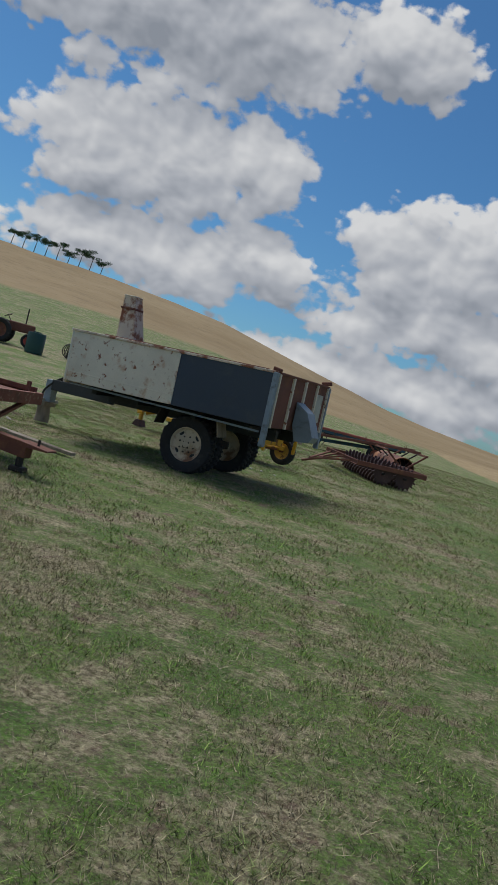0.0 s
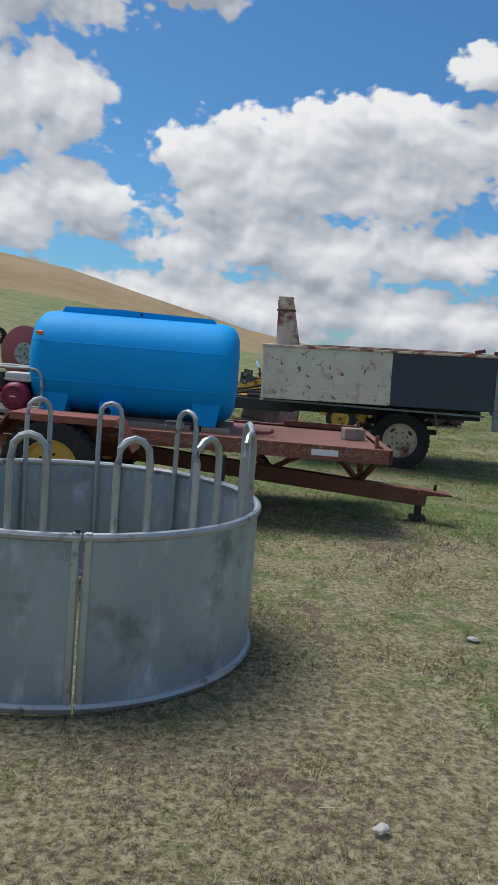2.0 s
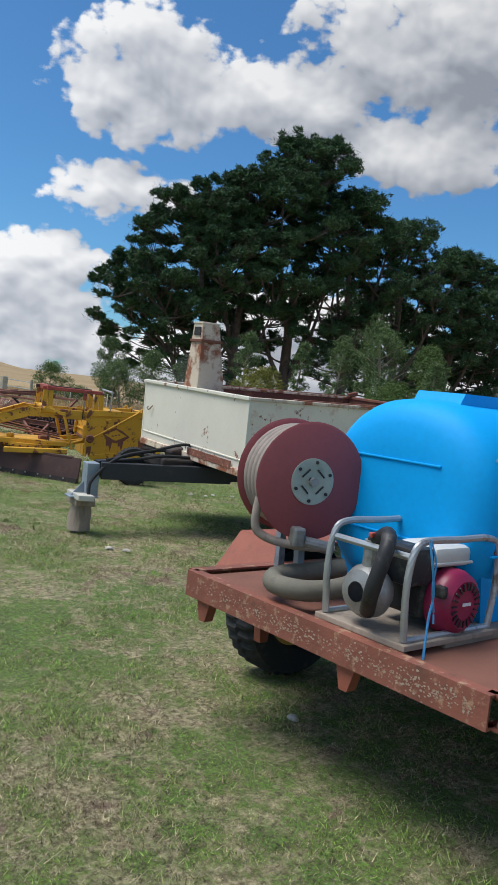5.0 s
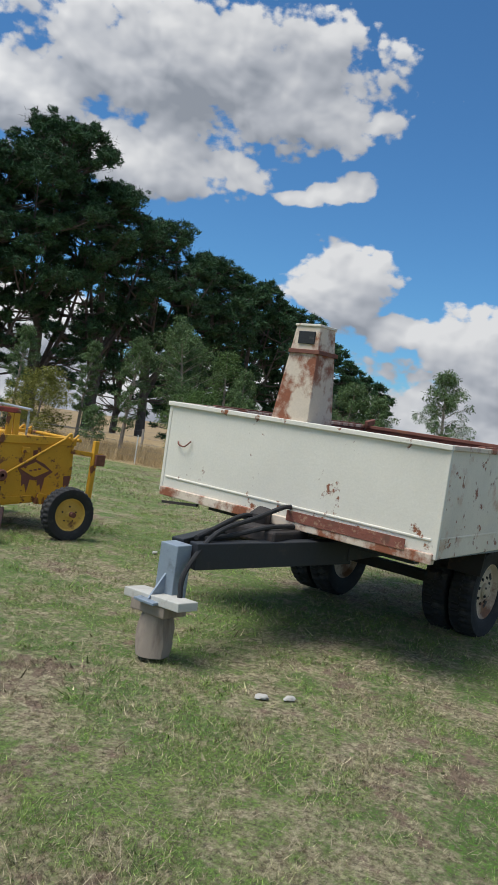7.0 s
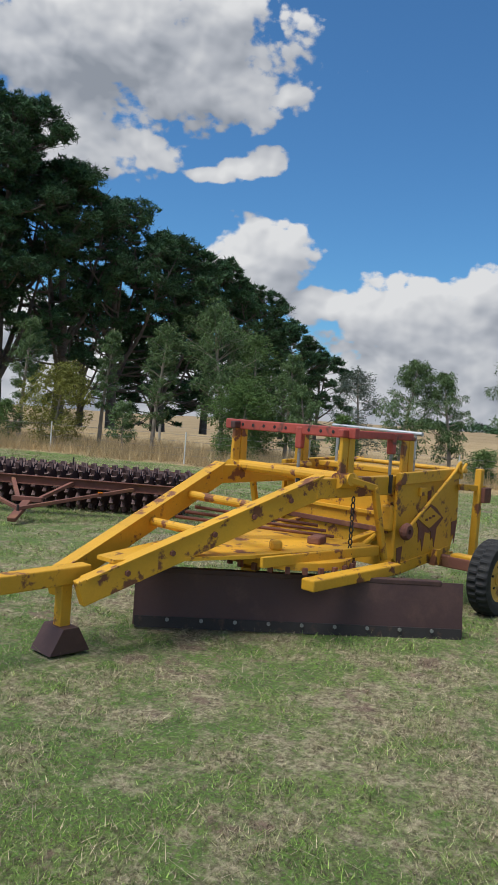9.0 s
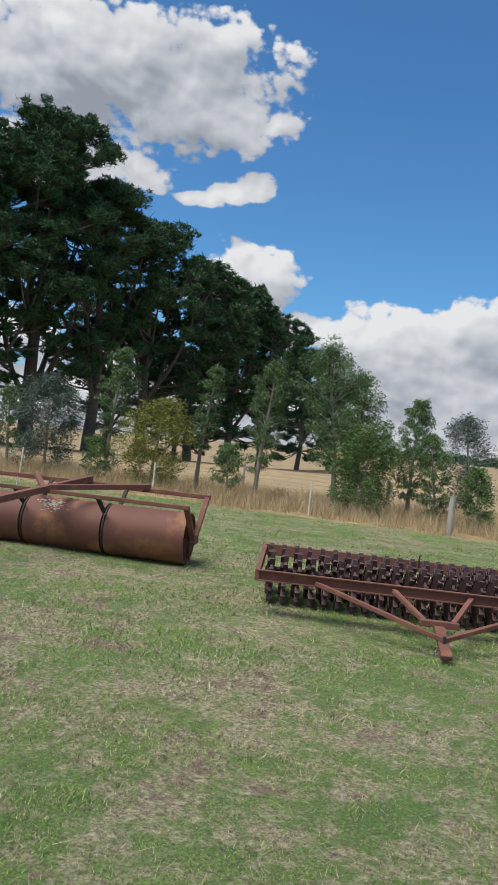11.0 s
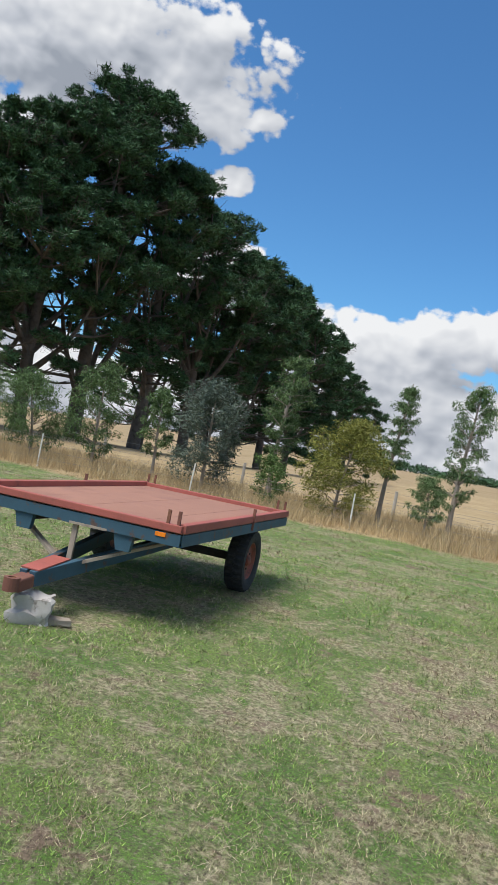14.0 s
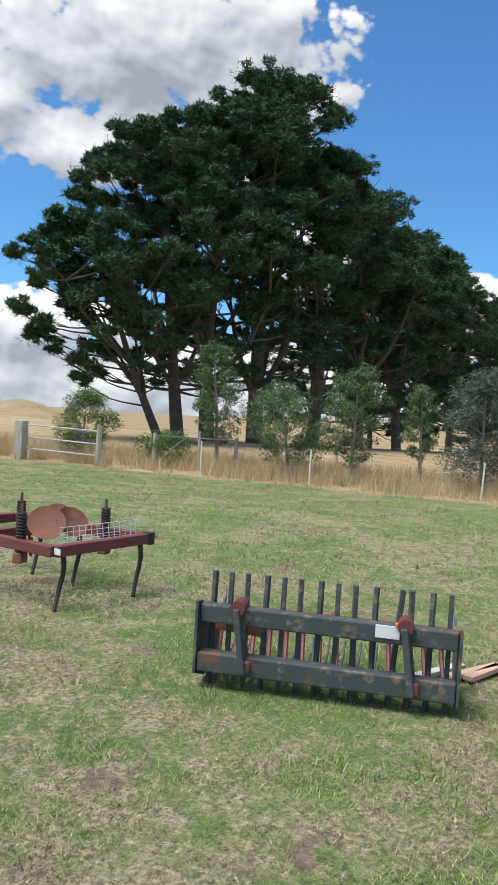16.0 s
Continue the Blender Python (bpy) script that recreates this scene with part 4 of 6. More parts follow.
    stack = part("headboard_chute", bm, M_chute, t, "tapered rusty white steel chute")
    part("chute_band", box((1.435, .008, 2.115), (.255, .27, .03), bev=.004), M_rust, stack, "rusty band")
    part("chute_opening", box((1.548, .012, 2.215), (.02, .14, .09), bev=.004), M_engine, stack, "dark square opening")
    part("chute_lip", box((1.447, .012, 2.305), (.215, .225, .018), bev=.004), M_white_worn, stack)
    # chassis, drawbar, wheels
    for s in (1, -1):
        part("chassis_rail", beam((-1.45, s * .40, .76), (1.25, s * .40, .74), .09, .16, .006), M_chassis, t)
        part("drawbar_rail", beam((1.20, s * .40, .72), (2.52, s * .07, .70), .09, .17, .006), M_chassis, t, "black drawbar rail")
        part("spring_pack", beam((-.86, s * .60, .50), (.16, s * .60, .50), .07, .07, .01), M_dark, t)
    for x in (-1.2, -.4, .5, 1.2):
        part("cross_member", beam((x, -.95, .80), (x, .95, .80), .08, .08), M_chassis, t)
    part("drawbar_pack", box((1.70, .02, .80), (.50, .42, .10), (0, -3, 6), bev=.02), M_dark, t)
    part("drawbar_pack", box((1.60, -.12, .88), (.26, .14, .12), (0, 8, 20), bev=.03), M_dark, t)
    part("ram", rod((1.42, .05, .82), (1.42, .05, .98), .05, 14), M_rust, t, "rusty hydraulic ram")
    part("ram_cap", rod((1.42, .05, .96), (1.42, .05, 1.02), .065, 14), M_alloy, t)
    for k, pts in enumerate(([(1.45, .05, .95), (1.62, .10, 1.00), (1.95, .10, .93), (2.35, .10, .84), (2.62, .12, .62), (2.66, .14, .44)],
                             [(1.5, -.10, .86), (1.8, -.12, .90), (2.2, -.04, .84), (2.45, .02, .80)],
                             [(1.5, .14, .86), (1.9, .18, .88), (2.2, .10, .82), (2.40, .06, .80)])):
        part("hydraulic_hose", tube(spline(pts, 6), .017, 8), M_black, t, "black hydraulic hose", True)
    part("hitch_post", box((2.60, .0, .60), (.13, .15, .34), bev=.006), M_steel, t, "grey steel hitch post")
    part("hitch_gusset", slab([(0, 0), (.13, 0), (.0, .15)], .012, pose(2.665, .0, .435)), M_steel, t)
    part("hitch_base", box((2.68, 0, .425), (.30, .17, .018), bev=.004), M_steel, t)
    part("axle", beam((-.36, -.9, .38), (-.36, .9, .38), .09, .09, .006), M_dark, t)
    for s in (1, -1):
        wheel(t, (-.36, s * .82, .385), .408, .21, .235, M_cream_rim, 36, 8, s, slots=4)
        wheel(t, (-.36, s * .58, .385), .408, .21, .235, M_cream_rim, 36, 0, -s)
    return m


TT = tipping_trailer()


def stump():
    t = thing("log_support", pose(-4.50, 13.0, 0, 0, 0, 155), "sawn timber stump under planks propping a drawbar", "timber stump")
    bm = lathe([(.001, .0), (.115, .0), (.112, .08), (.105, .17), (.098, .26), (.001, .26)], pose(0, 0, 0, 90, 0, 0), 14)
    for v in bm.verts:
        v.co.x += .012 * math.sin(v.co.z * 20 + v.co.y * 30)
        v.co.y += .010 * math.sin(v.co.x * 40)
    part("stump", bm, M_timber, t, "split grey stump", True)
    part("bearer", box((0, .0, .295), (.20, .30, .07), (0, 0, 8), bev=.008), M_timber, t)
    part("plank", box((.02, .03, .355), (.16, .52, .055), (2, 0, 4), bev=.006), M_plank, t, "pale plank")


stump()


# ---------- hay feeder ----------
def hay_feeder():
    t = thing("hay_feeder", pose(-5.425, 4.48, 0), "galvanised steel ring feeder with hooped tube bars", "hay feeder")
    R, H = .885, .68
    seams = [-79.5, 34.0, 150.0]
    hoops = [(-68, -45, -21, 12), (51, 83, 110, 131), (157, 195, 234.5, 266.5)]
    for k, a0 in enumerate(seams):
        a1 = (seams + [280.5])[k + 1] - .6
        bm = bmesh.new()
        n = 30
        rows = []
        for i in range(n + 1):
            a = radians(a0 + (a1 - a0) * i / n)
            c, s = math.cos(a), math.sin(a)
            rows.append([bm.verts.new((c * r, s * r, z)) for r, z in ((R - .002, .04), (R + .002, .04), (R + .002, H), (R - .002, H))])
        for p, q in zip(rows, rows[1:]):
            for j in range(4):
                bm.faces.new((p[j], p[(j + 1) % 4], q[(j + 1) % 4], q[j]))
        sheet = part("sheet", bm, M_galv, t, "weathered galvanised sheet", True)
        ang = [radians(a0 + (a1 - a0) * i / 24) for i in range(25)]
        part("top_tube", tube([(math.cos(a) * R, math.sin(a) * R, H) for a in ang], .017, 8), M_galv_tube, sheet, "", True)
        part("bottom_tube", tube([(math.cos(a) * R, math.sin(a) * R, .03) for a in ang], .022, 8), M_galv_tube, sheet, "", True)
        for e in (a0 + 1.2, a1 - 1.2):
            a = radians(e)
            part("seam_post", beam((math.cos(a) * R, math.sin(a) * R, .02), (math.cos(a) * R, math.sin(a) * R, H + .02), .024, .028, .005), M_galv_tube, sheet, "grey seam post")
        a = radians(a0 - 1.5)
        part("pin", rod((math.cos(a) * R, math.sin(a) * R, .02), (math.cos(a) * R, math.sin(a) * R, H + (.03, .16, .05)[k]), .010, 8), M_dark, t, "dark locking pin")
        for e in hoops[k]:
            a = radians(e)
            ri = R - .03
            hw = .064
            tx, ty = -math.sin(a), math.cos(a)
            cx, cy = math.cos(a) * ri, math.sin(a) * ri
            pts = []
            for s_, z in ((-1, .16), (-1, .5), (-1, .95)):
                pts.append((cx + tx * hw * s_, cy + ty * hw * s_, z))
            for j in range(1, 6):
                b = math.pi - j * math.pi / 6
                pts.append((cx + tx * (hw * math.cos(b)), cy + ty * (hw * math.cos(b)), .97 + hw * math.sin(b) * 1.15))
            for s_, z in ((1, .95), (1, .5), (1, .16)):
                pts.append((cx + tx * hw * s_, cy + ty * hw * s_, z))
            part("hoop", tube(pts, .0145, 8), M_galv_tube, t, "", True)
    part("reflector", box((math.cos(radians(186)) * (R + .012), math.sin(radians(186)) * (R + .012), H + .004), (.016, .07, .020), (0, 0, 6), bev=.004), M_orange, t, "orange reflector")


hay_feeder()


# ---------- towed grader ----------
def grader():
    t = thing("towed_grader", pose(-1.27, 16.65, 0, 0, 0, 154), "old yellow towed road grader with rusty blade", "grader")
    for s in (1, -1):
        wheel(t, (-.01, s * 1.05, .285), .292, .17, .175, M_yellow_rim, 30, 5, s)
        side = part("side_plate", slab([(-.15, .37), (.53, .28), (.66, .40), (.67, 1.00), (-.24, 1.04), (-.26, .62)], .025, pose(0, s * .56, 0)), M_yellow, t, "rust-scarred yellow side plate")
        d = part("diamond_plate", slab([(-.17, 0), (0, .085), (.17, 0), (0, -.085)], .012, pose(.20, s * .58, .69)), M_yellow, side, "raised diamond badge")
        part("diamond_rim", slab([(-.22, -.01), (-.10, .075), (.02, .12), (.09, .07), (.21, .02), (.13, -.10), (0, -.12), (-.12, -.09)], .006, pose(.20, s * .576, .69)), M_rust, side)
        for k in range(3):
            part("badge_bar", box((.20 + (k - 1) * .05, s * .588, .69 + .012 * (1 - k)), (.035, .004, .018)), M_rust, d)
        for rx, rz_, k in ((.30, .63, 1.0), (.12, .62, .85), (.60, .46, .7), (-.20, .62, .8), (.22, .88, .5)):
            part("rust_run", slab([(-.06 * k, .03), (.05 * k, .02), (.035 * k, -.13 * k), (.0, -.10 * k), (-.03 * k, -.20 * k), (-.05 * k, -.08 * k)], .004, pose(rx, s * .5755, rz_)), M_rust, side)
        part("bottom_fold", beam((.56, s * .578, .33), (-.14, s * .578, .41), .012, .07, .003), M_yellow, side)
        part("top_fold", beam((.67, s * .57, 1.0), (-.26, s * .57, 1.04), .05, .09, .006), M_yellow, side)
        part("small_box", box((.34, s * .585, .90), (.09, .03, .065), bev=.006), M_yellow, side)
        # the arched gooseneck: level from the body, then down to the front
        part("goose_beam", beam((.50, s * .50, .95), (1.55, s * .48, .935), .07, .14, .008), M_yellow, t, "yellow gooseneck beam")
        part("goose_beam", beam((1.50, s * .48, .945), (3.15, s * .14, .335), .07, .15, .008), M_yellow, t, "sloping yellow gooseneck beam")
        part("goose_lip", beam((1.50, s * .48, 1.022), (3.12, s * .14, .415), .10, .014, .003), M_yellow, t)
        for k in range(5):
            f = .16 + k * .17
            x, y, z = 1.50 + 1.65 * f, s * (.48 - .34 * f), .945 - .61 * f
            part("bolt", rod((x, y + s * .03, z + .01), (x, y + s * .05, z + .01), .018, 6), M_rust, t)
        for x in (.50, 1.27):
            for o in (-.045, .045):
                part("mast", beam((x + o, s * .52, .96), (x + o * .8, s * .52, 1.31), .03, .07, .006), M_yellow, t, "yellow mast cheek")
            part("mast_boss", rod((x - .09, s * .52, .99), (x + .09, s * .52, .99), .055, 14), M_yellow, t)
            part("mast_pin", rod((x - .07, s * .52, 1.30), (x + .07, s * .52, 1.30), .022, 10), M_rust, t)
        part("top_bar", beam((.46, s * .52, 1.315), (1.36, s * .52, 1.315), .05, .055, .008), M_redbar if s > 0 else M_blade, t, "faded red drilled lift bar")
        part("push_arm", beam((.15, s * .34, .62), (1.55, s * .42, .42), .06, .07, .008), M_yellow, t)
        part("lift_link", beam((1.02, s * .60, .95), (.86, s * .62, .42), .045, .045, .010), M_yellow, t, "tubular lift link")
        part("link_arm", beam((1.28, s * .56, 1.0), (1.0, s * .60, .94), .04, .05, .008), M_yellow, t)
        part("brace_rod", rod((-.10, s * .61, 1.06), (.56, s * .61, .62), .014, 10), M_yellow, t)
        part("brace_hook", tube(spline([(-.10, s * .61, 1.06), (-.17, s * .61, 1.13), (-.19, s * .61, 1.05), (-.27, s * .61, 1.12)], 4), .014, 8), M_yellow, t)
        part("hand_gear", lathe([(.02, -.03), (.05, -.03), (.065, -.01), (.065, .01), (.05, .03), (.02, .03)], pose(.60, s * .63, .61), 14, closed=True), M_rust, t, "rusty gear wheel")
        part("gear_shaft", rod((.60, s * .62, .61), (.60, -s * .05, .66), .016, 10), M_rust, t)
        part("gear_shaft", rod((.68, s * .40, .55), (1.05, s * .45, .43), .022, 10), M_yellow, t)
        part("gear_bracket", box((.67, s * .50, .70), (.05, .10, .20), bev=.02), M_yellow, t)
        part("lamp_post", beam((-.48, s * .62, .30), (-.50, s * .62, 1.08), .06, .06, .01), M_yellow, t)
        part("post_arm", beam((-.20, s * .60, .93), (-.60, s * .62, .91), .03, .05, .004), M_yellow, t)
        part("axle_block", box((-.05, s * .80, .36), (.12, .24, .10), bev=.012), M_yellow, t)
        part("axle_clamp", slab([(-.06, 0), (.06, 0), (.03, .12), (-.03, .12)], .05, pose(.12, s * .62, .32)), M_yellow, t)
        part("spindle", rod((-.02, s * .9, .29), (-.02, s * 1.17, .29), .03, 12), M_rust, t)
    part("rear_box", box((-.55, .66, .86), (.12, .05, .13), bev=.008), M_rust, t, "rust-brown tool box")
    part("floor_plate", box((.15, 0, .37), (.85, 1.10, .025), bev=.004), M_yellow, t)
    part("rear_panel", box((-.23, 0, .70), (.025, 1.08, .60), bev=.004), M_yellow, t)
    part("front_panel", box((.63, 0, .63), (.025, 1.08, .62), bev=.004), M_yellow, t)
    part("platform_rail", rod((-.30, -.6, 1.06), (-.30, .6, 1.06), .02, 10), M_yellow, t)
    part("axle", beam((-.02, -1.0, .34), (-.02, 1.0, .34), .09, .09, .008), M_rust, t)
    bar = part("cross_bar", beam((1.27, -.66, 1.32), (1.27, .60, 1.32), .055, .075, .008), M_redbar, t, "faded red drilled cross bar")
    for k in range(11):
        part("drill_hole", rod((1.30, -.58 + k * .11, 1.32), (1.294, -.58 + k * .11, 1.32), .013, 8), M_engine, bar)
    for x, y in ((1.28, .10), (.72, .52)):
        part("screw_clevis", box((x, y, 1.26), (.05, .06, .16), bev=.012), M_redbar, t, "red screw clevis")
        part("screw_rod", rod((x, y, .88), (x, y, 1.20), .012, 8), M_alloy, t)
        part("screw_scale", box((x + .01, y + .02, .96), (.014, .03, .14), bev=.002), M_engine, t)
    part("foot_tube", rod((1.27, -.58, 1.0), (1.27, .58, 1.0), .045, 14), M_yellow, t, "yellow cross tube")
    part("loose_pipe", rod((.30, -.36, 1.36), (.30, .52, 1.34), .017, 10), M_galv_tube, t, "pale steel pipe")
    part("pipe_stand", rod((.30, .46, .98), (.30, .46, 1.35), .012, 8), M_galv_tube, t)
    part("pipe_stand", rod((.30, -.30, .98), (.30, -.30, 1.36), .012, 8), M_galv_tube, t)
    part("seat_board", box((.20, 0, 1.03), (.30, .9, .05), bev=.01), M_yellow, t)
    part("cross_tube", rod((1.9, -.42, .80), (1.9, .42, .80), .03, 14), M_yellow, t)
    part("cross_tube", rod((2.3, -.32, .64), (2.3, .32, .64), .03, 14), M_yellow, t)
    for k in range(3):
        part("lever_rod", rod((1.9 + k * .09, -.30, .72 - k * .03), (1.0, .10 + k * .08, .60 - k * .03), .012, 8), M_rust, t)
    part("front_rib", box((.655, 0, .60), (.02, 1.0, .04), bev=.004), M_rust, t)
    part("front_rib", box((.655, 0, .72), (.02, 1.0, .03), bev=.004), M_yellow, t)
    # blade on its turntable
    m = pose(1.66, .54, 0, 0, 0, -40.5)
    part("blade", slab([(-1.1, .0), (1.1, .0), (1.1, .36), (-1.1, .36)], .028, m @ pose(0, 0, .0, 8, 0, 0)), M_blade, t, "dark rusty mouldboard")
    part("cutting_edge", slab([(-1.09, -.012), (1.09, -.012), (1.09, .06), (-1.09, .06)], .016, m @ pose(0, .020, .0, 8, 0, 0)), M_dark, t)
    part("blade_top_rail", box((0, -.06, .35), (1.9, .06, .035), bev=.006), M_blade, t, place=m)
    for k in range(9):
        part("plough_bolt", rod((-.88 + k * .22, .028, .045), (-.88 + k * .22, .040, .045), .013, 6), M_alloy, t, place=m)
    ring = part("turntable", lathe([(.36, -.02), (.46, -.02), (.46, .03), (.36, .03)], pose(1.45, .20, .43, 90, 0, 0), 40, closed=True), M_yellow, t, "yellow turntable ring", True)
    for k in range(26):
        a = k * math.tau / 26
        part("tooth", box((1.45 + .47 * math.cos(a), .20 + .47 * math.sin(a), .41), (.03, .03, .045), (0, 0, math.degrees(a))), M_rust, ring)
    part("turntable_arm", beam((.95, .78, .40), (1.85, .72, .36), .11, .075, .01), M_yellow, t)
    part("turntable_arm", beam((1.2, -.2, .40), (1.9, .25, .36), .10, .06, .01), M_yellow, t)
    part("drawbar_plate", slab([(-.55, -.5), (.62, -.34), (1.5, -.08), (1.5, .08), (.62, .40), (-.55, .52)], .022, pose(1.45, .10, .505, 90, 0, 0)), M_yellow, t, "rust-stained yellow draw plate")
    part("drawbar_lip", beam((.92, .60, .49), (2.05, .50, .48), .03, .07, .006), M_yellow, t)
    part("plate_block", box((1.25, .30, .54), (.16, .10, .06), (0, 0, 20), bev=.015), M_rust, t)
    part("plate_block", box((1.75, .35, .545), (.10, .08, .07), (0, 0, 50), bev=.02), M_yellow, t)
    for k in range(15):
        z = .86 - k * .042
        part("chain_link", lathe([(.016 + .005 * math.cos(a), .005 * math.sin(a)) for a in [j * math.tau / 5 for j in range(5)]], pose(1.22, .57, z, 0, 0, 90 * (k % 2)) @ Matrix.Diagonal((1, 1, 1.3, 1)), 8, closed=True), M_dark, t)
    part("front_leg", beam((3.15, 0, .42), (3.15, 0, .06), .07, .07, .006), M_yellow, t)
    part("front_foot", slab([(-.13, 0), (.13, 0), (.05, .14), (-.05, .14)], .2, pose(3.15, 0, -.01)), M_blade, t, "rusty foot plate")
    part("hitch_beam", beam((3.0, 0, .42), (3.75, 0, .40), .10, .10, .008), M_yellow, t)


grader()


# ---------- land roller ----------
def land_roller():
    c = Vector((2.27, 26.06, 0))
    t = thing("land_roller", pose(*c, 0, 0, 96.5), "rusty three-drum land roller with red-brown frame", "land roller")
    # local +X runs along the drums (towards the far end), local +Y towards the pull
    R, n, seg = .345, 3, 1.10
    for k in range(n):
        x0 = -1.70 + k * (seg + .05)
        x1 = x0 + seg
        prof = [(R - .03, x0 + .06), (R - .012, x0), (R, x0 + .004), (R, x1 - .004), (R - .012, x1), (R - .03, x1 - .06)]
        drum = part("drum", lathe(prof, pose(0, 0, R - .02, 0, 0, -90), 56), M_drum, t, "rust-streaked steel drum", True)
        for e in (x0 + .03, x1 - .03):
            hubp = part("hub", rod((e - .02, 0, R - .02), (e + .02, 0, R - .02), .06, 14), M_rust, drum)
            for j in range(6):
                a = j * math.tau / 6
                part("spoke", beam((e, 0, R - .02), (e, (R - .02) * math.cos(a), R - .02 + (R - .02) * math.sin(a)), .04, .012), M_rust, drum)
    bm = bmesh.new()
    rnd = random.Random(4)
    for j in range(150):
        a = radians(rnd.gauss(128, 9))
        x = rnd.gauss(.20, .085)
        y, z = math.cos(a) * (R + .001), math.sin(a) * (R + .001)
        bmesh.ops.create_icosphere(bm, subdivisions=1, radius=rnd.uniform(.008, .022), matrix=Matrix.Translation((x, -y, R - .02 + z)) @ Matrix.Diagonal((1, .35, .35, 1)))
    tagged(part("lichen_crust", bm, M_scale, t, "pale lichen crust"), kind="stuff")
    zf, zb, yf, yb = .79, .86, .60, -.60
    part("front_bar", beam((-1.80, yf, zf), (1.80, yf, zf), .07, .05, .006), M_rust, t, "red-brown angle bar")
    part("back_bar", beam((-1.80, yb, zb), (1.80, yb, zb), .07, .06, .006), M_rust, t, "red-brown angle bar")
    for x in (-1.76, 1.76):
        part("end_hanger", beam((x, yf, zf), (x, .05, .34), .07, .05, .006), M_rust, t)
        part("end_hanger", beam((x, yb, zb), (x, -.05, .34), .07, .05, .006), M_rust, t)
        part("bearing", box((x, 0, .335), (.10, .16, .14), bev=.02), M_rust, t, "rusty bearing block")
    for x in (-.575, .575):
        part("hanger", beam((x, yf, zf), (x, .30, .58), .05, .04, .004), M_dark, t)
        part("hanger", beam((x, yb, zb), (x, -.30, .58), .05, .04, .004), M_dark, t)
        part("gap_plate", lathe([(.05, -.012), (R - .01, -.012), (R - .01, .012), (.05, .012)], pose(x, 0, R - .02, 0, 0, -90), 32, closed=True), M_dark, t)
    part("pull_beam", beam((.0, -.62, .93), (.42, 3.80, .555), .085, .085, .006), M_rust, t, "long red-brown pull beam")
    part("brace", beam((.12, .72, .83), (.83, -.60, .91), .07, .06, .006), M_rust, t)
    part("brace", beam((.10, .62, .84), (-.90, -.60, .91), .07, .07, .006), M_rust, t)
    part("stand_post", beam((.42, 3.76, .52), (.42, 3.86, .05), .09, .06, .006), M_rust, t, "red-brown stand")
    part("stand_post", beam((.40, 3.46, .56), (.40, 3.60, .10), .06, .04, .006), M_rust, t)
    part("stand_brace", beam((.37, 3.15, .58), (.40, 3.60, .12), .02, .02), M_rust, t)
    part("stand_foot", slab([(-.16, 0), (.16, 0), (.14, .10), (-.08, .12), (-.16, .05)], .09, pose(.42, 3.78, .0, 0, 0, 90)), M_rust, t)
    part("beam_mouth", box((.42, 3.80, .553), (.05, .02, .05)), M_engine, t)
    part("tie_wire", rod((.74, .2, .90), (.74, .22, .72), .006, 6), M_mesh, t)


land_roller()


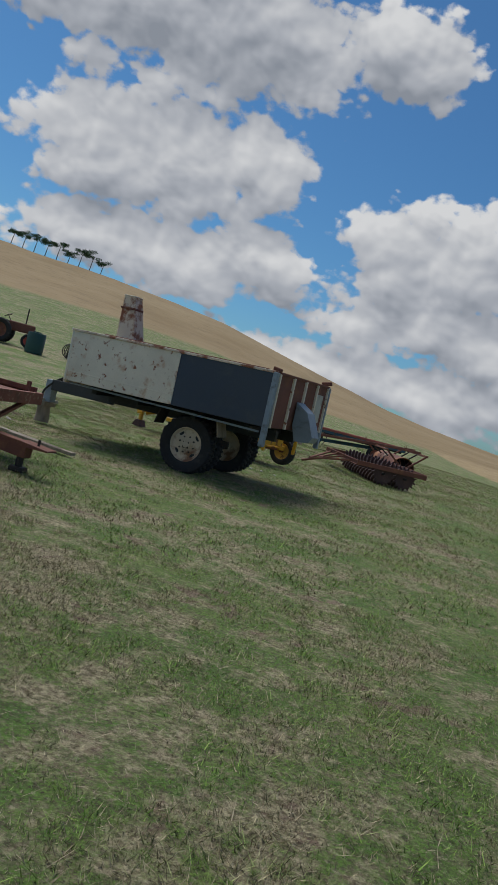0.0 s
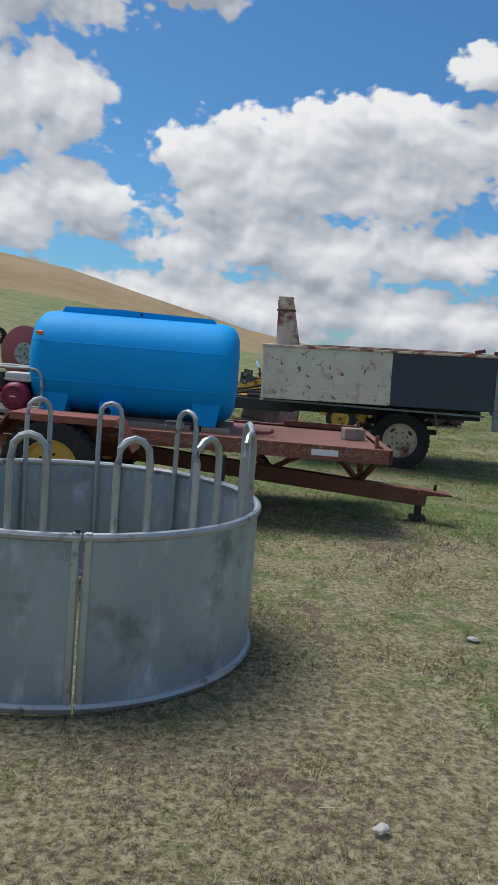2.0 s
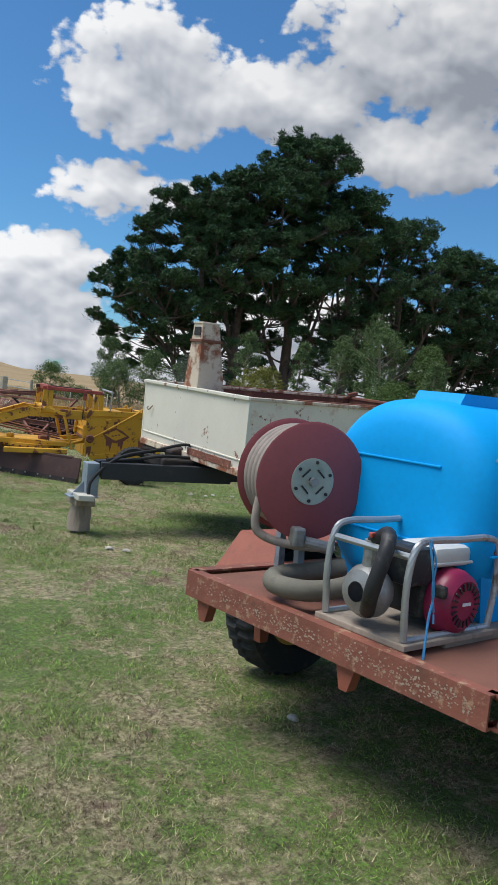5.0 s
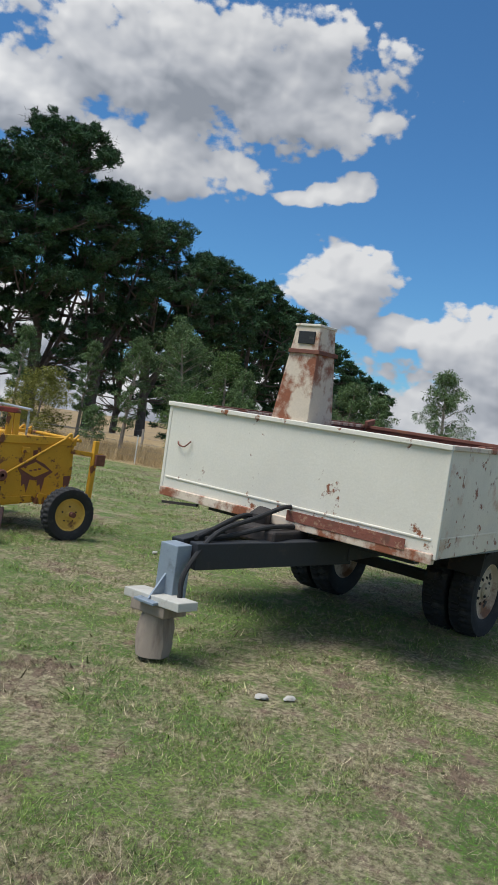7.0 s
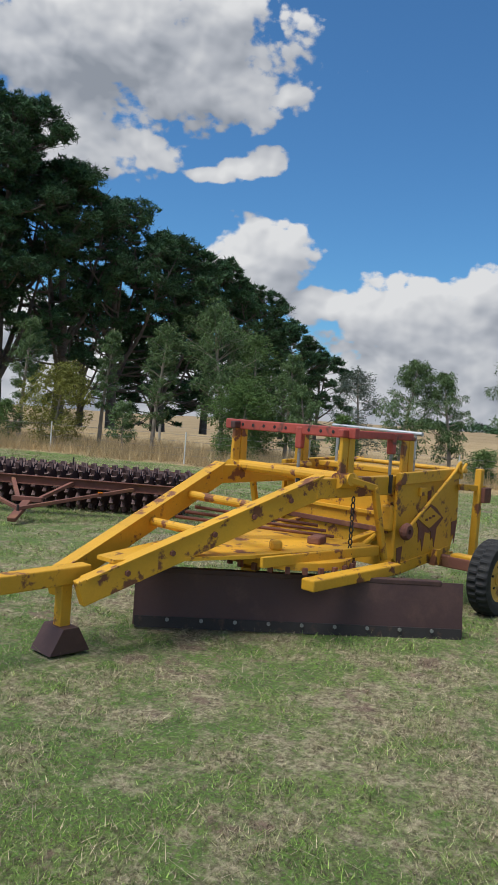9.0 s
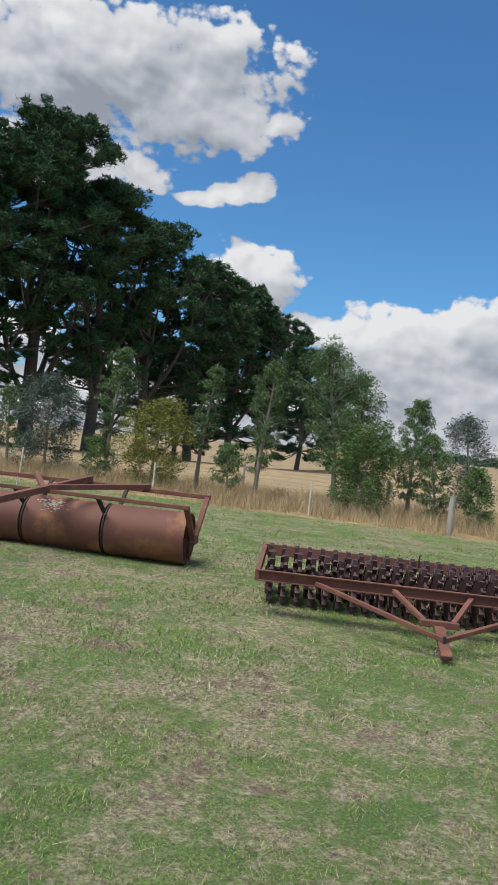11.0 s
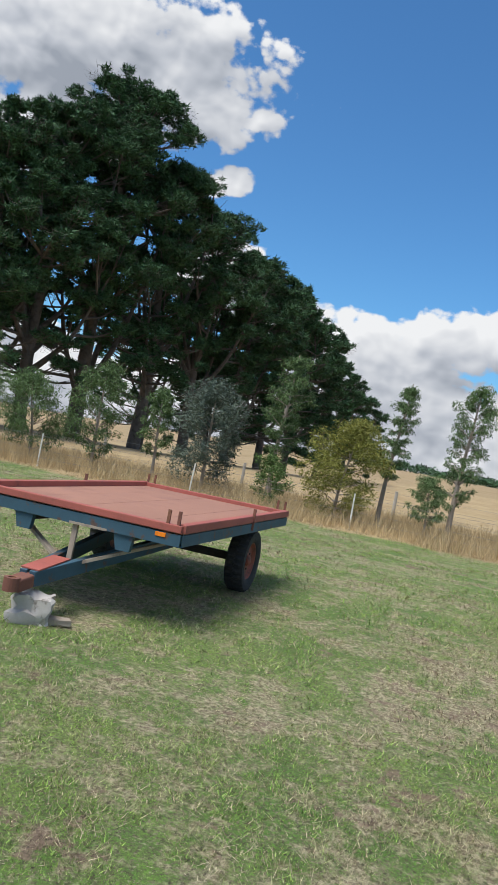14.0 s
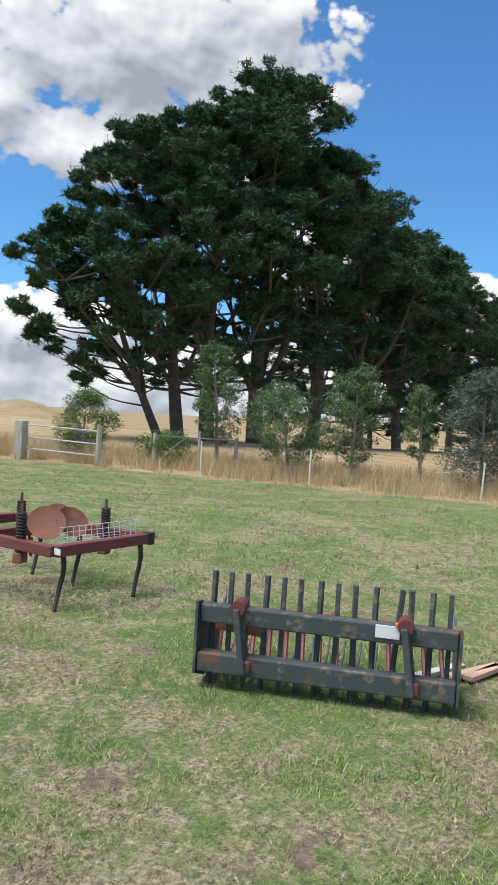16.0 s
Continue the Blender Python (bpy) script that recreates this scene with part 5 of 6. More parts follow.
# ---------- toothed disc roller ----------
def disc_roller():
    t = thing("disc_roller", pose(1.50, 21.30, 0, 0, 0, 102.5), "red-brown framed toothed disc roller harrow", "harrow")
    # local +X along the gang, local +Y towards the pull
    L, yf, yb, z = 1.74, 1.02, -.72, .40
    part("front_bar", channel((-L, yf, z), (L, yf, z), .05, .11, .010, side=-1), M_rust, t, "red-brown channel")
    part("back_bar", channel((-L, yb, z + .03), (L, yb, z + .03), .05, .13, .010, side=1), M_rust, t, "red-brown channel")
    for s in (-1, 1):
        part("end_bar", beam((s * L, yf, z), (s * L, yb, z + .03), .05, .11, .006), M_rust, t)
    part("tray_strip", box((0, yf - .10, z - .03), (2 * L - .1, .14, .012), (-20, 0, 0)), M_rust, t)
    # one spiked ring, shared by the whole gang
    bm = bmesh.new()
    teeth, r0, r1 = 15, .235, .295
    lathe([(.05, -.012), (.05, .012), (r0, .014), (r0, -.014)], None, 30, bm, closed=True)
    for k in range(teeth):
        a = k * math.tau / teeth
        m = pose(0, 0, 0, 0, -math.degrees(a))
        slab([(r0 - .02, -.035), (r1, -.008), (r1, .008), (r0 - .02, .035)], .05, m, bm)
    first = None
    rows = [(.30, 0.0), (-.25, .5)]
    for row, (y, off) in enumerate(rows):
        part("shaft", rod((-L + .04, y, .275), (L - .04, y, .275), .03, 10), M_dark, t)
        for k in range(23):
            x = -L + .10 + (k + off * .5) * .148
            spot = pose(x, y, .275, 0, (k * 37) % 24, 90)
            if first is None:
                first = part("spiked_ring", bm, M_blade, t, "", False, spot)
            else:
                o = new("spiked_ring", first.data)
                o.parent, o.matrix_basis = t, spot
    part("pull_arm", beam((-1.15, yf, z - .02), (.0, 1.78, .14), .05, .04, .004), M_rust, t, "long flat pull arm")
    part("pull_arm", beam((1.15, yf, z - .02), (.0, 1.78, .14), .05, .04, .004), M_rust, t, "long flat pull arm")
    part("riser", beam((-.38, yf, z), (-.12, 1.50, .22), .05, .04, .004), M_rust, t)
    part("riser", beam((.38, yf, z), (.12, 1.50, .22), .05, .04, .004), M_rust, t)
    part("riser_bar", beam((-.18, 1.50, .22), (.18, 1.50, .22), .07, .06, .006), M_rust, t)
    part("nose", beam((0, 1.46, .21), (0, 1.98, .03), .10, .05, .008), M_rust, t, "flat hitch nose")
    part("pin", rod((0, 1.80, .10), (0, 1.80, .18), .016, 8), M_dark, t)
    part("orange_tag", box((-.80, 1.26, .335), (.05, .055, .01), (0, 0, 32)), M_orange, t)
    part("upright_pin", rod((-.02, -.1, .50), (-.02, -.1, .64), .010, 6), M_dark, t)


disc_roller()


# ---------- red flat-bed trailer ----------
def flat_bed():
    t = thing("farm_trailer", pose(1.36, 31.58, 0, 0, 0, 176.5), "red-decked flat farm trailer with teal steel frame", "trailer")
    L, W, Z = 1.74, .95, .80
    rnd = random.Random(9)
    n = 9
    for k in range(n):
        y = -W + (k + .5) * 2 * W / n
        part("deck_board", box((0, y, Z + rnd.uniform(-.0006, .0006)), (2 * L - .04, 2 * W / n - .0016, .03), bev=.001), M_bed, t)
    for s in (-1, 1):
        part("side_rail", box((0, s * (W - .01), Z + .035), (2 * L, .07, .07), bev=.006), M_rail, t, "faded red side rail")
        part("frame_rail", channel((-L, s * (W - .01), Z - .06), (L, s * (W - .01), Z - .06), .05, .095, .008, side=s), M_teal, t, "teal steel edge channel")
        part("end_rail", box((s * L, 0, Z + .030), (.07, 2 * W, .06), bev=.006), M_rail, t, "faded red end rail")
        part("frame_end", channel((s * L, -W, Z - .06), (s * L, W, Z - .06), .05, .095, .008, side=-s), M_teal, t, "teal steel edge channel")
        part("long_bearer", beam((-L + .1, s * .45, Z - .10), (L - .1, s * .45, Z - .10), .06, .14), M_chassis, t)
        part("drawbar_arm", beam((-.75, s * .40, .58), (2.30, s * .04, .30), .06, .12, .006), M_teal, t, "teal drawbar arm")
        part("drawbar_strut", beam((1.42, s * .78, Z - .12), (1.72, s * .10, .38), .05, .025), M_timber, t, "grey flat strut")
        part("gusset", slab([(-.09, .0), (.09, .0), (.07, -.14), (-.05, -.14)], .05, pose(L - .02, s * .46, Z - .10, 0, 0, 90)), M_teal, t)
        wheel(t, (-.70, s * .80, .335), .345, .21, .20, M_red_rim, 30, 6, s)
        for x in (L + .01, -L - .01):
            for o in (0, .09):
                part("stake", beam((x, s * (W - .04 - o), Z - .10), (x, s * (W - .04 - o), Z + .17), .025, .018), M_rust, t, "rusty stake")
        part("stake", beam((-.2, s * (W + .022), Z - .08), (-.2, s * (W + .022), Z + .14), .03, .018), M_rust, t)
    part("centre_strut", beam((L - .02, .02, Z - .1), (1.74, .02, .38), .045, .025), M_timber, t)
    for x in (-1.3, -.5, .4, 1.2):
        part("cross_bearer", beam((x, -.9, Z - .06), (x, .9, Z - .06), .06, .08), M_chassis, t)
    part("axle", beam((-.70, -.75, .34), (-.70, .75, .34), .08, .08, .006), M_dark, t)
    part("drawbar_plate", box((2.05, 0, .39), (.46, .16, .014), (0, 5.3, 0), bev=.003), M_rail, t)
    part("drawbar_nose", box((2.36, 0, .28), (.26, .13, .10), (0, 5, 0), bev=.015), M_rust, t, "rusty hitch nose")
    part("nose_ring", lathe([(.03, -.05), (.06, -.05), (.06, .05), (.03, .05)], pose(2.50, 0, .28, 90, 0, 0), 18, closed=True), M_rust, t)
    part("reflector", box((L + .029, .78, Z - .035), (.006, .09, .035), bev=.002), M_orange, t, "orange reflector")
    part("paint_chip", box((L + .030, .15, Z - .10), (.004, .34, .02)), M_timber, t)


flat_bed()


def rough_block(name, c, s, rz, mat, label, cat, seed, jag=.012):
    bm = box((0, 0, s[2] / 2), s)
    bmesh.ops.subdivide_edges(bm, edges=bm.edges[:], cuts=4, use_grid_fill=True)
    rnd = random.Random(seed)
    for v in bm.verts:
        k = noise.noise(v.co * 9 + Vector((seed, 0, 0)))
        v.co += v.co.normalized() * k * jag * 2 + Vector((rnd.uniform(-1, 1), rnd.uniform(-1, 1), rnd.uniform(-1, 1))) * jag * .35
    return tagged(part(name, bm, mat, None, "", True, pose(*c, 0, 0, rz)), label, cat)


rough_block("concrete_block", (-.93, 31.64, -.03), (.20, .27, .21), 20, M_concrete, "pale broken concrete block propping a trailer hitch", "concrete block", 3, .042)
rough_block("timber_offcut", (-.90, 31.52, -.01), (.10, .36, .05), 30, M_timber, "grey timber offcut lying in grass", "timber", 5)


# ---------- grab fork ----------
def grab_fork():
    t = thing("grab_fork", pose(-1.77, 35.17, 0, 0, 0, 99), "dark steel loader grab fork with upright tines", "loader fork")
    # local +X along the beams, local -Y away from the path
    L = .76
    part("upper_beam", box((0, .05, .44), (2 * L, .08, .11), bev=.010), M_comb, t, "worn dark green upper beam")
    part("lower_beam", box((0, .07, .15), (2 * L, .10, .12), bev=.010), M_comb, t, "worn dark green lower beam")
    part("pivot_pipe", rod((-L + .02, -.42, .36), (L - .02, -.42, .36), .030, 14), M_plow, t, "maroon pivot pipe")
    for k in range(14):
        x = -L + .05 + k * (2 * L - .10) / 13
        lean = .05 if k == 3 else .008 * math.sin(k * 2.1)
        part("tine", beam((x, -.005, -.02), (x - lean, -.02, .685), .028, .030, .004), M_comb, t)
        part("rear_tine", tube(spline([(x + .03, -.42, .36), (x + .02, -.36, .20), (x, -.20, .06), (x, -.02, .03)], 4), .016, 6, taper=.8), M_plow, t)
        part("floor_tine", tube(spline([(x, .02, .10), (x, -.30, .02), (x, -.62, .03), (x, -.80, .12)], 4), .016, 6, taper=.45), M_comb, t)
    for s in (-1, 1):
        part("end_plate", slab([(.13, .08), (.13, .52), (.02, .50), (-.08, .36), (-.25, .28), (-.52, .34), (-.62, .44), (-.58, .24), (-.40, .08), (-.1, .0)], .016, pose(s * (L + .012), 0, 0, 0, 0, 90)), M_comb, t, "curved end plate")
    for x in (.52, -.46):
        part("clamp_arm", beam((x, .12, .50), (x - .06, .13, .12), .10, .04, .008), M_comb, t)
        part("clamp_boss", rod((x, .02, .505), (x, .15, .505), .045, 12), M_plow, t, "rusty clamp boss")
        part("pin_block", box((x - .06, .135, .16), (.07, .05, .07), bev=.01), M_rust, t)
    part("guard_plate", slab([(-.02, .0), (.30, .02), (.32, .14), (.22, .19), (.02, .16)], .014, pose(.42, -.10, .28)), M_rust, t)
    part("label_plate", box((-.36, .094, .455), (.14, .006, .075), bev=.002), M_whitepaint, t, "white reflective plate")
    part("reflector", box((-.43, .10, .505), (.06, .02, .025), bev=.004), M_orange, t, "orange reflector")


grab_fork()


# ---------- chisel plough ----------
def chisel_plough():
    t = thing("chisel_plough", pose(-.95, 37.60, 0, 0, 0, 0), "maroon chisel plough with coil springs and curved tines", "plough")
    z = .47
    a, b, c, d = Vector((-.10, .02, z)), Vector((.85, -.28, z + .02)), Vector((1.0, .35, z)), Vector((.35, 1.55, z))
    part("frame_beam", beam(a, b, .08, .09, .008), M_plow, t, "maroon box beam")
    part("frame_beam", beam(a, Vector((.28, 1.75, z)), .08, .09, .008), M_plow, t, "maroon box beam")
    part("frame_beam", beam(b, Vector((1.2, 1.4, z)), .08, .09, .008), M_plow, t)
    part("frame_beam", beam(Vector((.10, .9, z)), Vector((1.05, .75, z)), .08, .09, .008), M_plow, t)
    part("frame_beam", beam(Vector((.26, 1.70, z)), Vector((1.2, 1.40, z)), .08, .09, .008), M_plow, t)
    part("clamp", box(tuple(b + Vector((.03, -.01, 0))), (.07, .10, .11), (0, 0, -15), bev=.01), M_dark, t)
    for x, y, ang in ((.02, .02, 0), (.82, -.24, -20), (.86, .42, 0), (.45, 1.10, 0), (.16, 1.30, 0), (1.05, 1.0, 0)):
        part("tine", tube(spline([(x, y, z - .02), (x + .01, y - .01, z - .16), (x - .03, y, z - .33), (x - .11, y - .02, -.01)], 5), .024, 8, taper=.7), M_dark, t, "dark curved tine", True)
    for x, y in ((.0, .42), (.62, .90), (.78, .10)):
        sp = part("spring_stack", rod((x, y, z - .10), (x, y, z + .34), .013, 8), M_rust, t, "rusty coil spring stack")
        for k in range(13):
            part("coil", lathe([(.034 + .011 * math.cos(q), .011 * math.sin(q)) for q in [j * math.tau / 6 for j in range(6)]], pose(x, y, z - .06 + k * .026, 90, 0, 0), 16, closed=True), M_dark, sp)
        part("spring_base", box((x, y, z - .11), (.10, .09, .09), bev=.015), M_rust, sp)
        part("eye_bolt", rod((x + .06, y - .06, z - .10), (x + .06, y - .06, z + .06), .012, 8), M_rust, sp)
    part("label_plate", box((-.115, -.02, z + .005), (.004, .07, .05), (0, 0, -12)), M_whitepaint, t, "small white label")
    for (x, y, r, rz) in ((.40, .46, .165, 15), (.60, .34, .15, 40), (.70, .58, .15, -10)):
        part("spare_disc", lathe([(.001, .02), (r * .6, .012), (r, -.02), (r, -.026), (r * .6, .004), (.001, .012)], pose(x, y, z + .12, -38, 0, rz - 70), 32, closed=False), M_rust, t, "rust-brown worn disc", True)
    # wire mesh panel leaning on the frame
    pan = part("mesh_panel", box((.42, .02, z + .05), (.78, .004, .004), (0, 0, -18)), M_mesh, t, "bent white wire mesh panel")
    for k in range(14):
        x = -.40 + k * .06
        part("mesh_wire", rod((x + .44, .05 - .32 * (x + .4), z + .03), (x + .46, .08 - .32 * (x + .4), z + .17), .0035, 5), M_mesh, pan)
    for k in range(4):
        zz = z + .04 + k * .042
        part("mesh_wire", rod((.03, .06 + k * .008, zz), (.88, -.20 + k * .008, zz + .01), .0035, 5), M_mesh, pan)
    part("draw_arm", beam((.10, .95, z + .04), (-.05, 1.75, z + .50), .07, .05, .006), M_plow, t)
    part("draw_arm_cap", beam((.02, 1.25, z + .26), (-.06, 1.78, z + .56), .075, .06, .006), M_light_blue, t, "pale blue painted arm")


chisel_plough()
for k, (x, y, l, rz) in enumerate(((-.85, 34.38, .52, -32), (-.80, 34.30, .50, -24), (-1.02, 34.62, .60, -30))):
    tagged(part("plank", box((0, 0, .02), (l, .07, .035), bev=.005), M_plank if k == 2 else M_sawn, None, "", False, pose(x, y, .005, 0, 0, rz)),
           ("pale weathered plank on the grass" if k == 2 else "reddish sawn plank lying on the grass"), "plank", "planks by the fork")


# ---------- far yard: cart, old tractor, drum, harrows ----------
def far_z(x, y):
    return float(ground_height(x, y))


def spoked_wheel(parent, c, R, w):
    h = part("wheel", lathe([(R, -w), (R, w), (R - .035, w), (R - .035, -w)], pose(*c), 32, closed=True), M_dark, parent, "dark iron spoked wheel", True)
    part("hub", rod((c[0], c[1] - w, c[2]), (c[0], c[1] + w, c[2]), R * .17, 12), M_dark, h)
    for k in range(8):
        a = k * math.tau / 8
        part("spoke", beam(c, (c[0] + R * math.cos(a), c[1], c[2] + R * math.sin(a)), .05, .02), M_dark, h)


def old_tractor():
    x, y = -16.4, 39.0
    t = thing("old_tractor", pose(x, y, far_z(x, y), 0, 0, 15), "old rusty red tractor parked in the paddock", "tractor")
    part("bonnet", box((.35, 0, .95), (1.3, .45, .45), bev=.06), M_rust, t)
    part("gearbox", box((-.5, 0, .75), (.7, .4, .5), bev=.05), M_dark, t)
    part("seat", box((-.75, 0, 1.15), (.35, .4, .08), bev=.03), M_dark, t)
    part("exhaust", rod((.5, .1, 1.15), (.5, .1, 1.95), .035, 10), M_dark, t)
    part("steering_column", rod((-.2, 0, 1.1), (-.4, 0, 1.4), .02, 8), M_dark, t)
    part("steering_wheel", lathe([(.19, -.012), (.21, -.012), (.21, .012), (.19, .012)], pose(-.41, 0, 1.41, 60, 0, 90), 18, closed=True), M_dark, t)
    for s in (-1, 1):
        wheel(t, (-.6, s * .62, .60), .60, .30, .36, M_rust, 24, 5, s)
        wheel(t, (.85, s * .5, .36), .36, .15, .22, M_redbar, 20, 5, s)


def far_yard():
    x, y = -14.6, 37.6
    tk = thing("storage_drum", pose(x, y, far_z(x, y)), "dark green upright plastic drum in the paddock", "drum")
    part("body", lathe([(.001, 0), (.42, 0), (.44, .1), (.44, .95), (.42, 1.0), (.001, 1.02)], pose(0, 0, 0, 90, 0, 0), 24), M_green_tank, tk, "", True)
    part("lid", rod((0, 0, 1.0), (0, 0, 1.06), .2, 16), M_green_tank, tk)
    x, y = -13.9, 40.5
    hw = thing("iron_wheels", pose(x, y, far_z(x, y), 0, 0, 30), "stack of dark rusty implement wheels", "scrap wheels")
    for k in range(4):
        spoked_wheel(hw, (.0 + k * .12, k * .16 - .3, .40), .40, .05)
    for k, (x, y, l) in enumerate(((-13.2, 44.0, 1.8), (-12.0, 44.0, 2.0), (-11.2, 44.5, 1.5))):
        h = thing("spike_harrow", pose(x, y, far_z(x, y), 0, 0, 20 + 25 * k), "rusty A-frame spike harrow lying in grass", "harrow", "harrows in the paddock")
        for s in (-1, 1):
            part("side_bar", beam((-l / 2, s * .5, .12), (l / 2, s * .08, .14 + .25 * (k == 0)), .05, .05), M_rust, h)
        part("mast", beam((-.2, .4, .1), (.0, 0, .62), .04, .04), M_rust, h)
        part("mast", beam((-.2, -.4, .1), (.0, 0, .62), .04, .04), M_rust, h)
        for j in range(6):
            part("spike", rod((-l / 2 + j * l / 6, .4 - .06 * j, -.02), (-l / 2 + j * l / 6, .4 - .06 * j, .2), .014, 6), M_rust, h)
    x, y = -9.9, 39.6
    coil = thing("wire_coil", pose(x, y, far_z(x, y)), "loose dark coils of rusty fencing wire in grass", "wire coil")
    for k in range(11):
        r = .17 + .05 * ((k * 5) % 4)
        part("loop", lathe([(r, -.012), (r + .018, 0), (r, .012), (r - .018, 0)], pose(-.5 + .1 * k, .1 * math.sin(k * 2.1), r + .02, 20 * math.sin(k), 0, 40 + 31 * k), 22, closed=True), M_dark, coil)
    x, y = -8.3, 42.6
    tw = thing("scrap_wheel", pose(x, y, far_z(x, y), 0, 0, 25), "old black tractor tyre on a rusty rim", "wheel")
    wheel(tw, (0, 0, .40), .45, .30, .30, M_dark, 24, 5, -1)
    x, y = -12.0, 38.2
    bar = thing("cultivator_frame", pose(x, y, far_z(x, y), 0, 0, 12), "low rusty cultivator frame with curved tines", "cultivator")
    for yy in (-.3, .3):
        part("frame_bar", beam((-1.1, yy, .34), (1.1, yy, .34), .06, .06), M_dark, bar)
    part("mast", beam((.2, -.3, .34), (.5, 0, .85), .05, .04), M_rust, bar)
    part("mast", beam((.9, .3, .34), (.5, 0, .85), .05, .04), M_rust, bar)
    for k in range(9):
        xx = -1.0 + k * .25
        part("tine", tube(spline([(xx, .3 * (-1) ** k, .34), (xx + .12, .3 * (-1) ** k, .22), (xx, .3 * (-1) ** k, 0)], 4), .02, 6), M_dark, bar)
    x, y = -10.8, 45.0
    tagged(part("gate_post", beam((0, 0, -.1), (0, 0, 1.35), .10, .10, .01), M_post, None, "", False, pose(x, y, far_z(x, y))), "weathered single timber post in the paddock", "post")


old_tractor()
far_yard()
for k, (x, y, rz, l) in enumerate(((-3.55, 10.15, -28, 1.2), (-3.35, 10.0, -24, 1.1))):
    tagged(part("plank", box((0, 0, .025), (l, .09, .04), bev=.006), M_timber, None, "", False, pose(x, y, .0, 0, 0, rz)), "grey weathered plank lying in the grass", "plank", "planks by the trailer")


# ---------- fence ----------
def fence():
    rnd = random.Random(11)
    line = [(15.9, 8.0), (15.7, 12.4), (15.5, 16.7), (15.8, 21.35), (16.0, 25.5), (16.6, 30.9), (16.4, 35.8), (16.1, 40.7), (16.2, 44.3)]
    t = thing("wire_fence", pose(0, 0, 0), "post and wire stock fence with white stakes along dry grass", "fence")
    tops = []
    for x, y in line:
        z = far_z(x, y)
        thick = abs(y - 21.35) < .1
        ln = rnd.uniform(-.07, .07)
        if thick:
            part("post", rod((x, y, z - .1), (x + .02, y - .02, z + 1.12), .085, 10, .075), M_post, t, "thick grey timber post")
        else:
            part("stake", rod((x, y, z - .1), (x + .02, y + ln, z + 1.05), .026, 8, .022), M_stake, t, "white stake")
        tops.append(Vector((x, y, z)))
    for h in (.28, .52, .74, .95):
        pts = [p + Vector((.02, 0, h)) for p in tops]
        part("strand", tube(pts, .0035, 5), M_wire, t)
    # far line of posts under the pines
    far = [(24.0, y) for y in range(24, 62, 6)]
    t2 = thing("paddock_fence", pose(0, 0, 0), "grey timber post and wire fence under the pines", "fence")
    for x, y in far:
        z = far_z(x, y)
        part("post", rod((x, y, z - .1), (x, y, z + 1.1), .07, 8, .06), M_post, t2)
    for h in (.4, .7, 1.0):
        part("strand", tube([Vector((x + .05, y, far_z(x, y) + h)) for x, y in far], .004, 5), M_wire, t2)
    # gateway at the corner
    g = thing("field_gate", pose(15.8, 47.8, far_z(15.8, 47.8)), "galvanised tube field gate between timber posts", "gate")
    part("gate_post", rod((0, 0, -.1), (0, 0, 1.25), .09, 10), M_post, g, "grey timber gate post")
    part("strainer_post", box((-.1, 3.0, .58), (.34, .34, 1.45), bev=.03), M_post, g, "broad weathered strainer post")
    for z in (1.12, .70, .32):
        part("rail", rod((0, .1, z), (-.05, 2.85, z + .05), .024, 8), M_galv_tube, g)
    part("gate_post", rod((1.6, -1.2, -.1), (1.6, -1.2, 1.15), .07, 10), M_post, g)
    part("brace", rod((1.6, -1.2, 1.05), (4.0, -3.2, 1.0), .022, 8), M_galv_tube, g)
    part("brace", rod((1.7, -1.3, .2), (2.4, -1.9, 1.0), .018, 8), M_galv_tube, g)
    part("gate_post", rod((4.0, -3.2, -.1), (4.0, -3.2, 1.1), .07, 10), M_post, g)


fence()


# ---------- trees ----------
def leaf_cloud(centres, radii, count, size, flat, seed, droop=0.0, aspect=.35, tri=False):
    """Many small leaf blades scattered through clumps; returns verts and faces."""
    rng = np.random.default_rng(seed)
    centres, radii = np.asarray(centres, float), np.asarray(radii, float)
    w = radii ** 2
    pick = rng.choice(len(centres), count, p=w / w.sum())
    d = rng.normal(size=(count, 3))
    d /= np.linalg.norm(d, axis=1)[:, None]
    rad = rng.uniform(.25, 1, count) ** .5
    p = centres[pick] + d * (radii[pick] * rad)[:, None] * np.array([1, 1, flat])
    a = rng.normal(size=(count, 3))
    a[:, 2] = a[:, 2] * .6 + (.35 if not droop else -droop)
    a /= np.linalg.norm(a, axis=1)[:, None]
    b = np.cross(a, rng.normal(size=(count, 3)))
    b /= np.linalg.norm(b, axis=1)[:, None] + 1e-9
    s = size * rng.uniform(.6, 1.4, count)[:, None]
    v = np.stack([p - b * s * aspect * .5, p + a * s * .5 - b * s * aspect * .1, p + a * s, p + a * s * .45 + b * s * aspect * .6], 1).reshape(-1, 3)
    f = np.arange(count * 4).reshape(count, 4)
    if tri:
        v = np.stack([p - b * s * aspect * .7, p + a * s, p + b * s * aspect * .7], 1).reshape(-1, 3)
        f = np.arange(count * 3).reshape(count, 3)
    return v, f


def crown(name, parent, data, mat, label=""):
    me = mesh_np(name, *data, data[1].shape[1])
    me.materials.append(mat)
    ob = new(name, me)
    ob.parent = parent
    return tagged(ob, label, kind="stuff") if label else ob


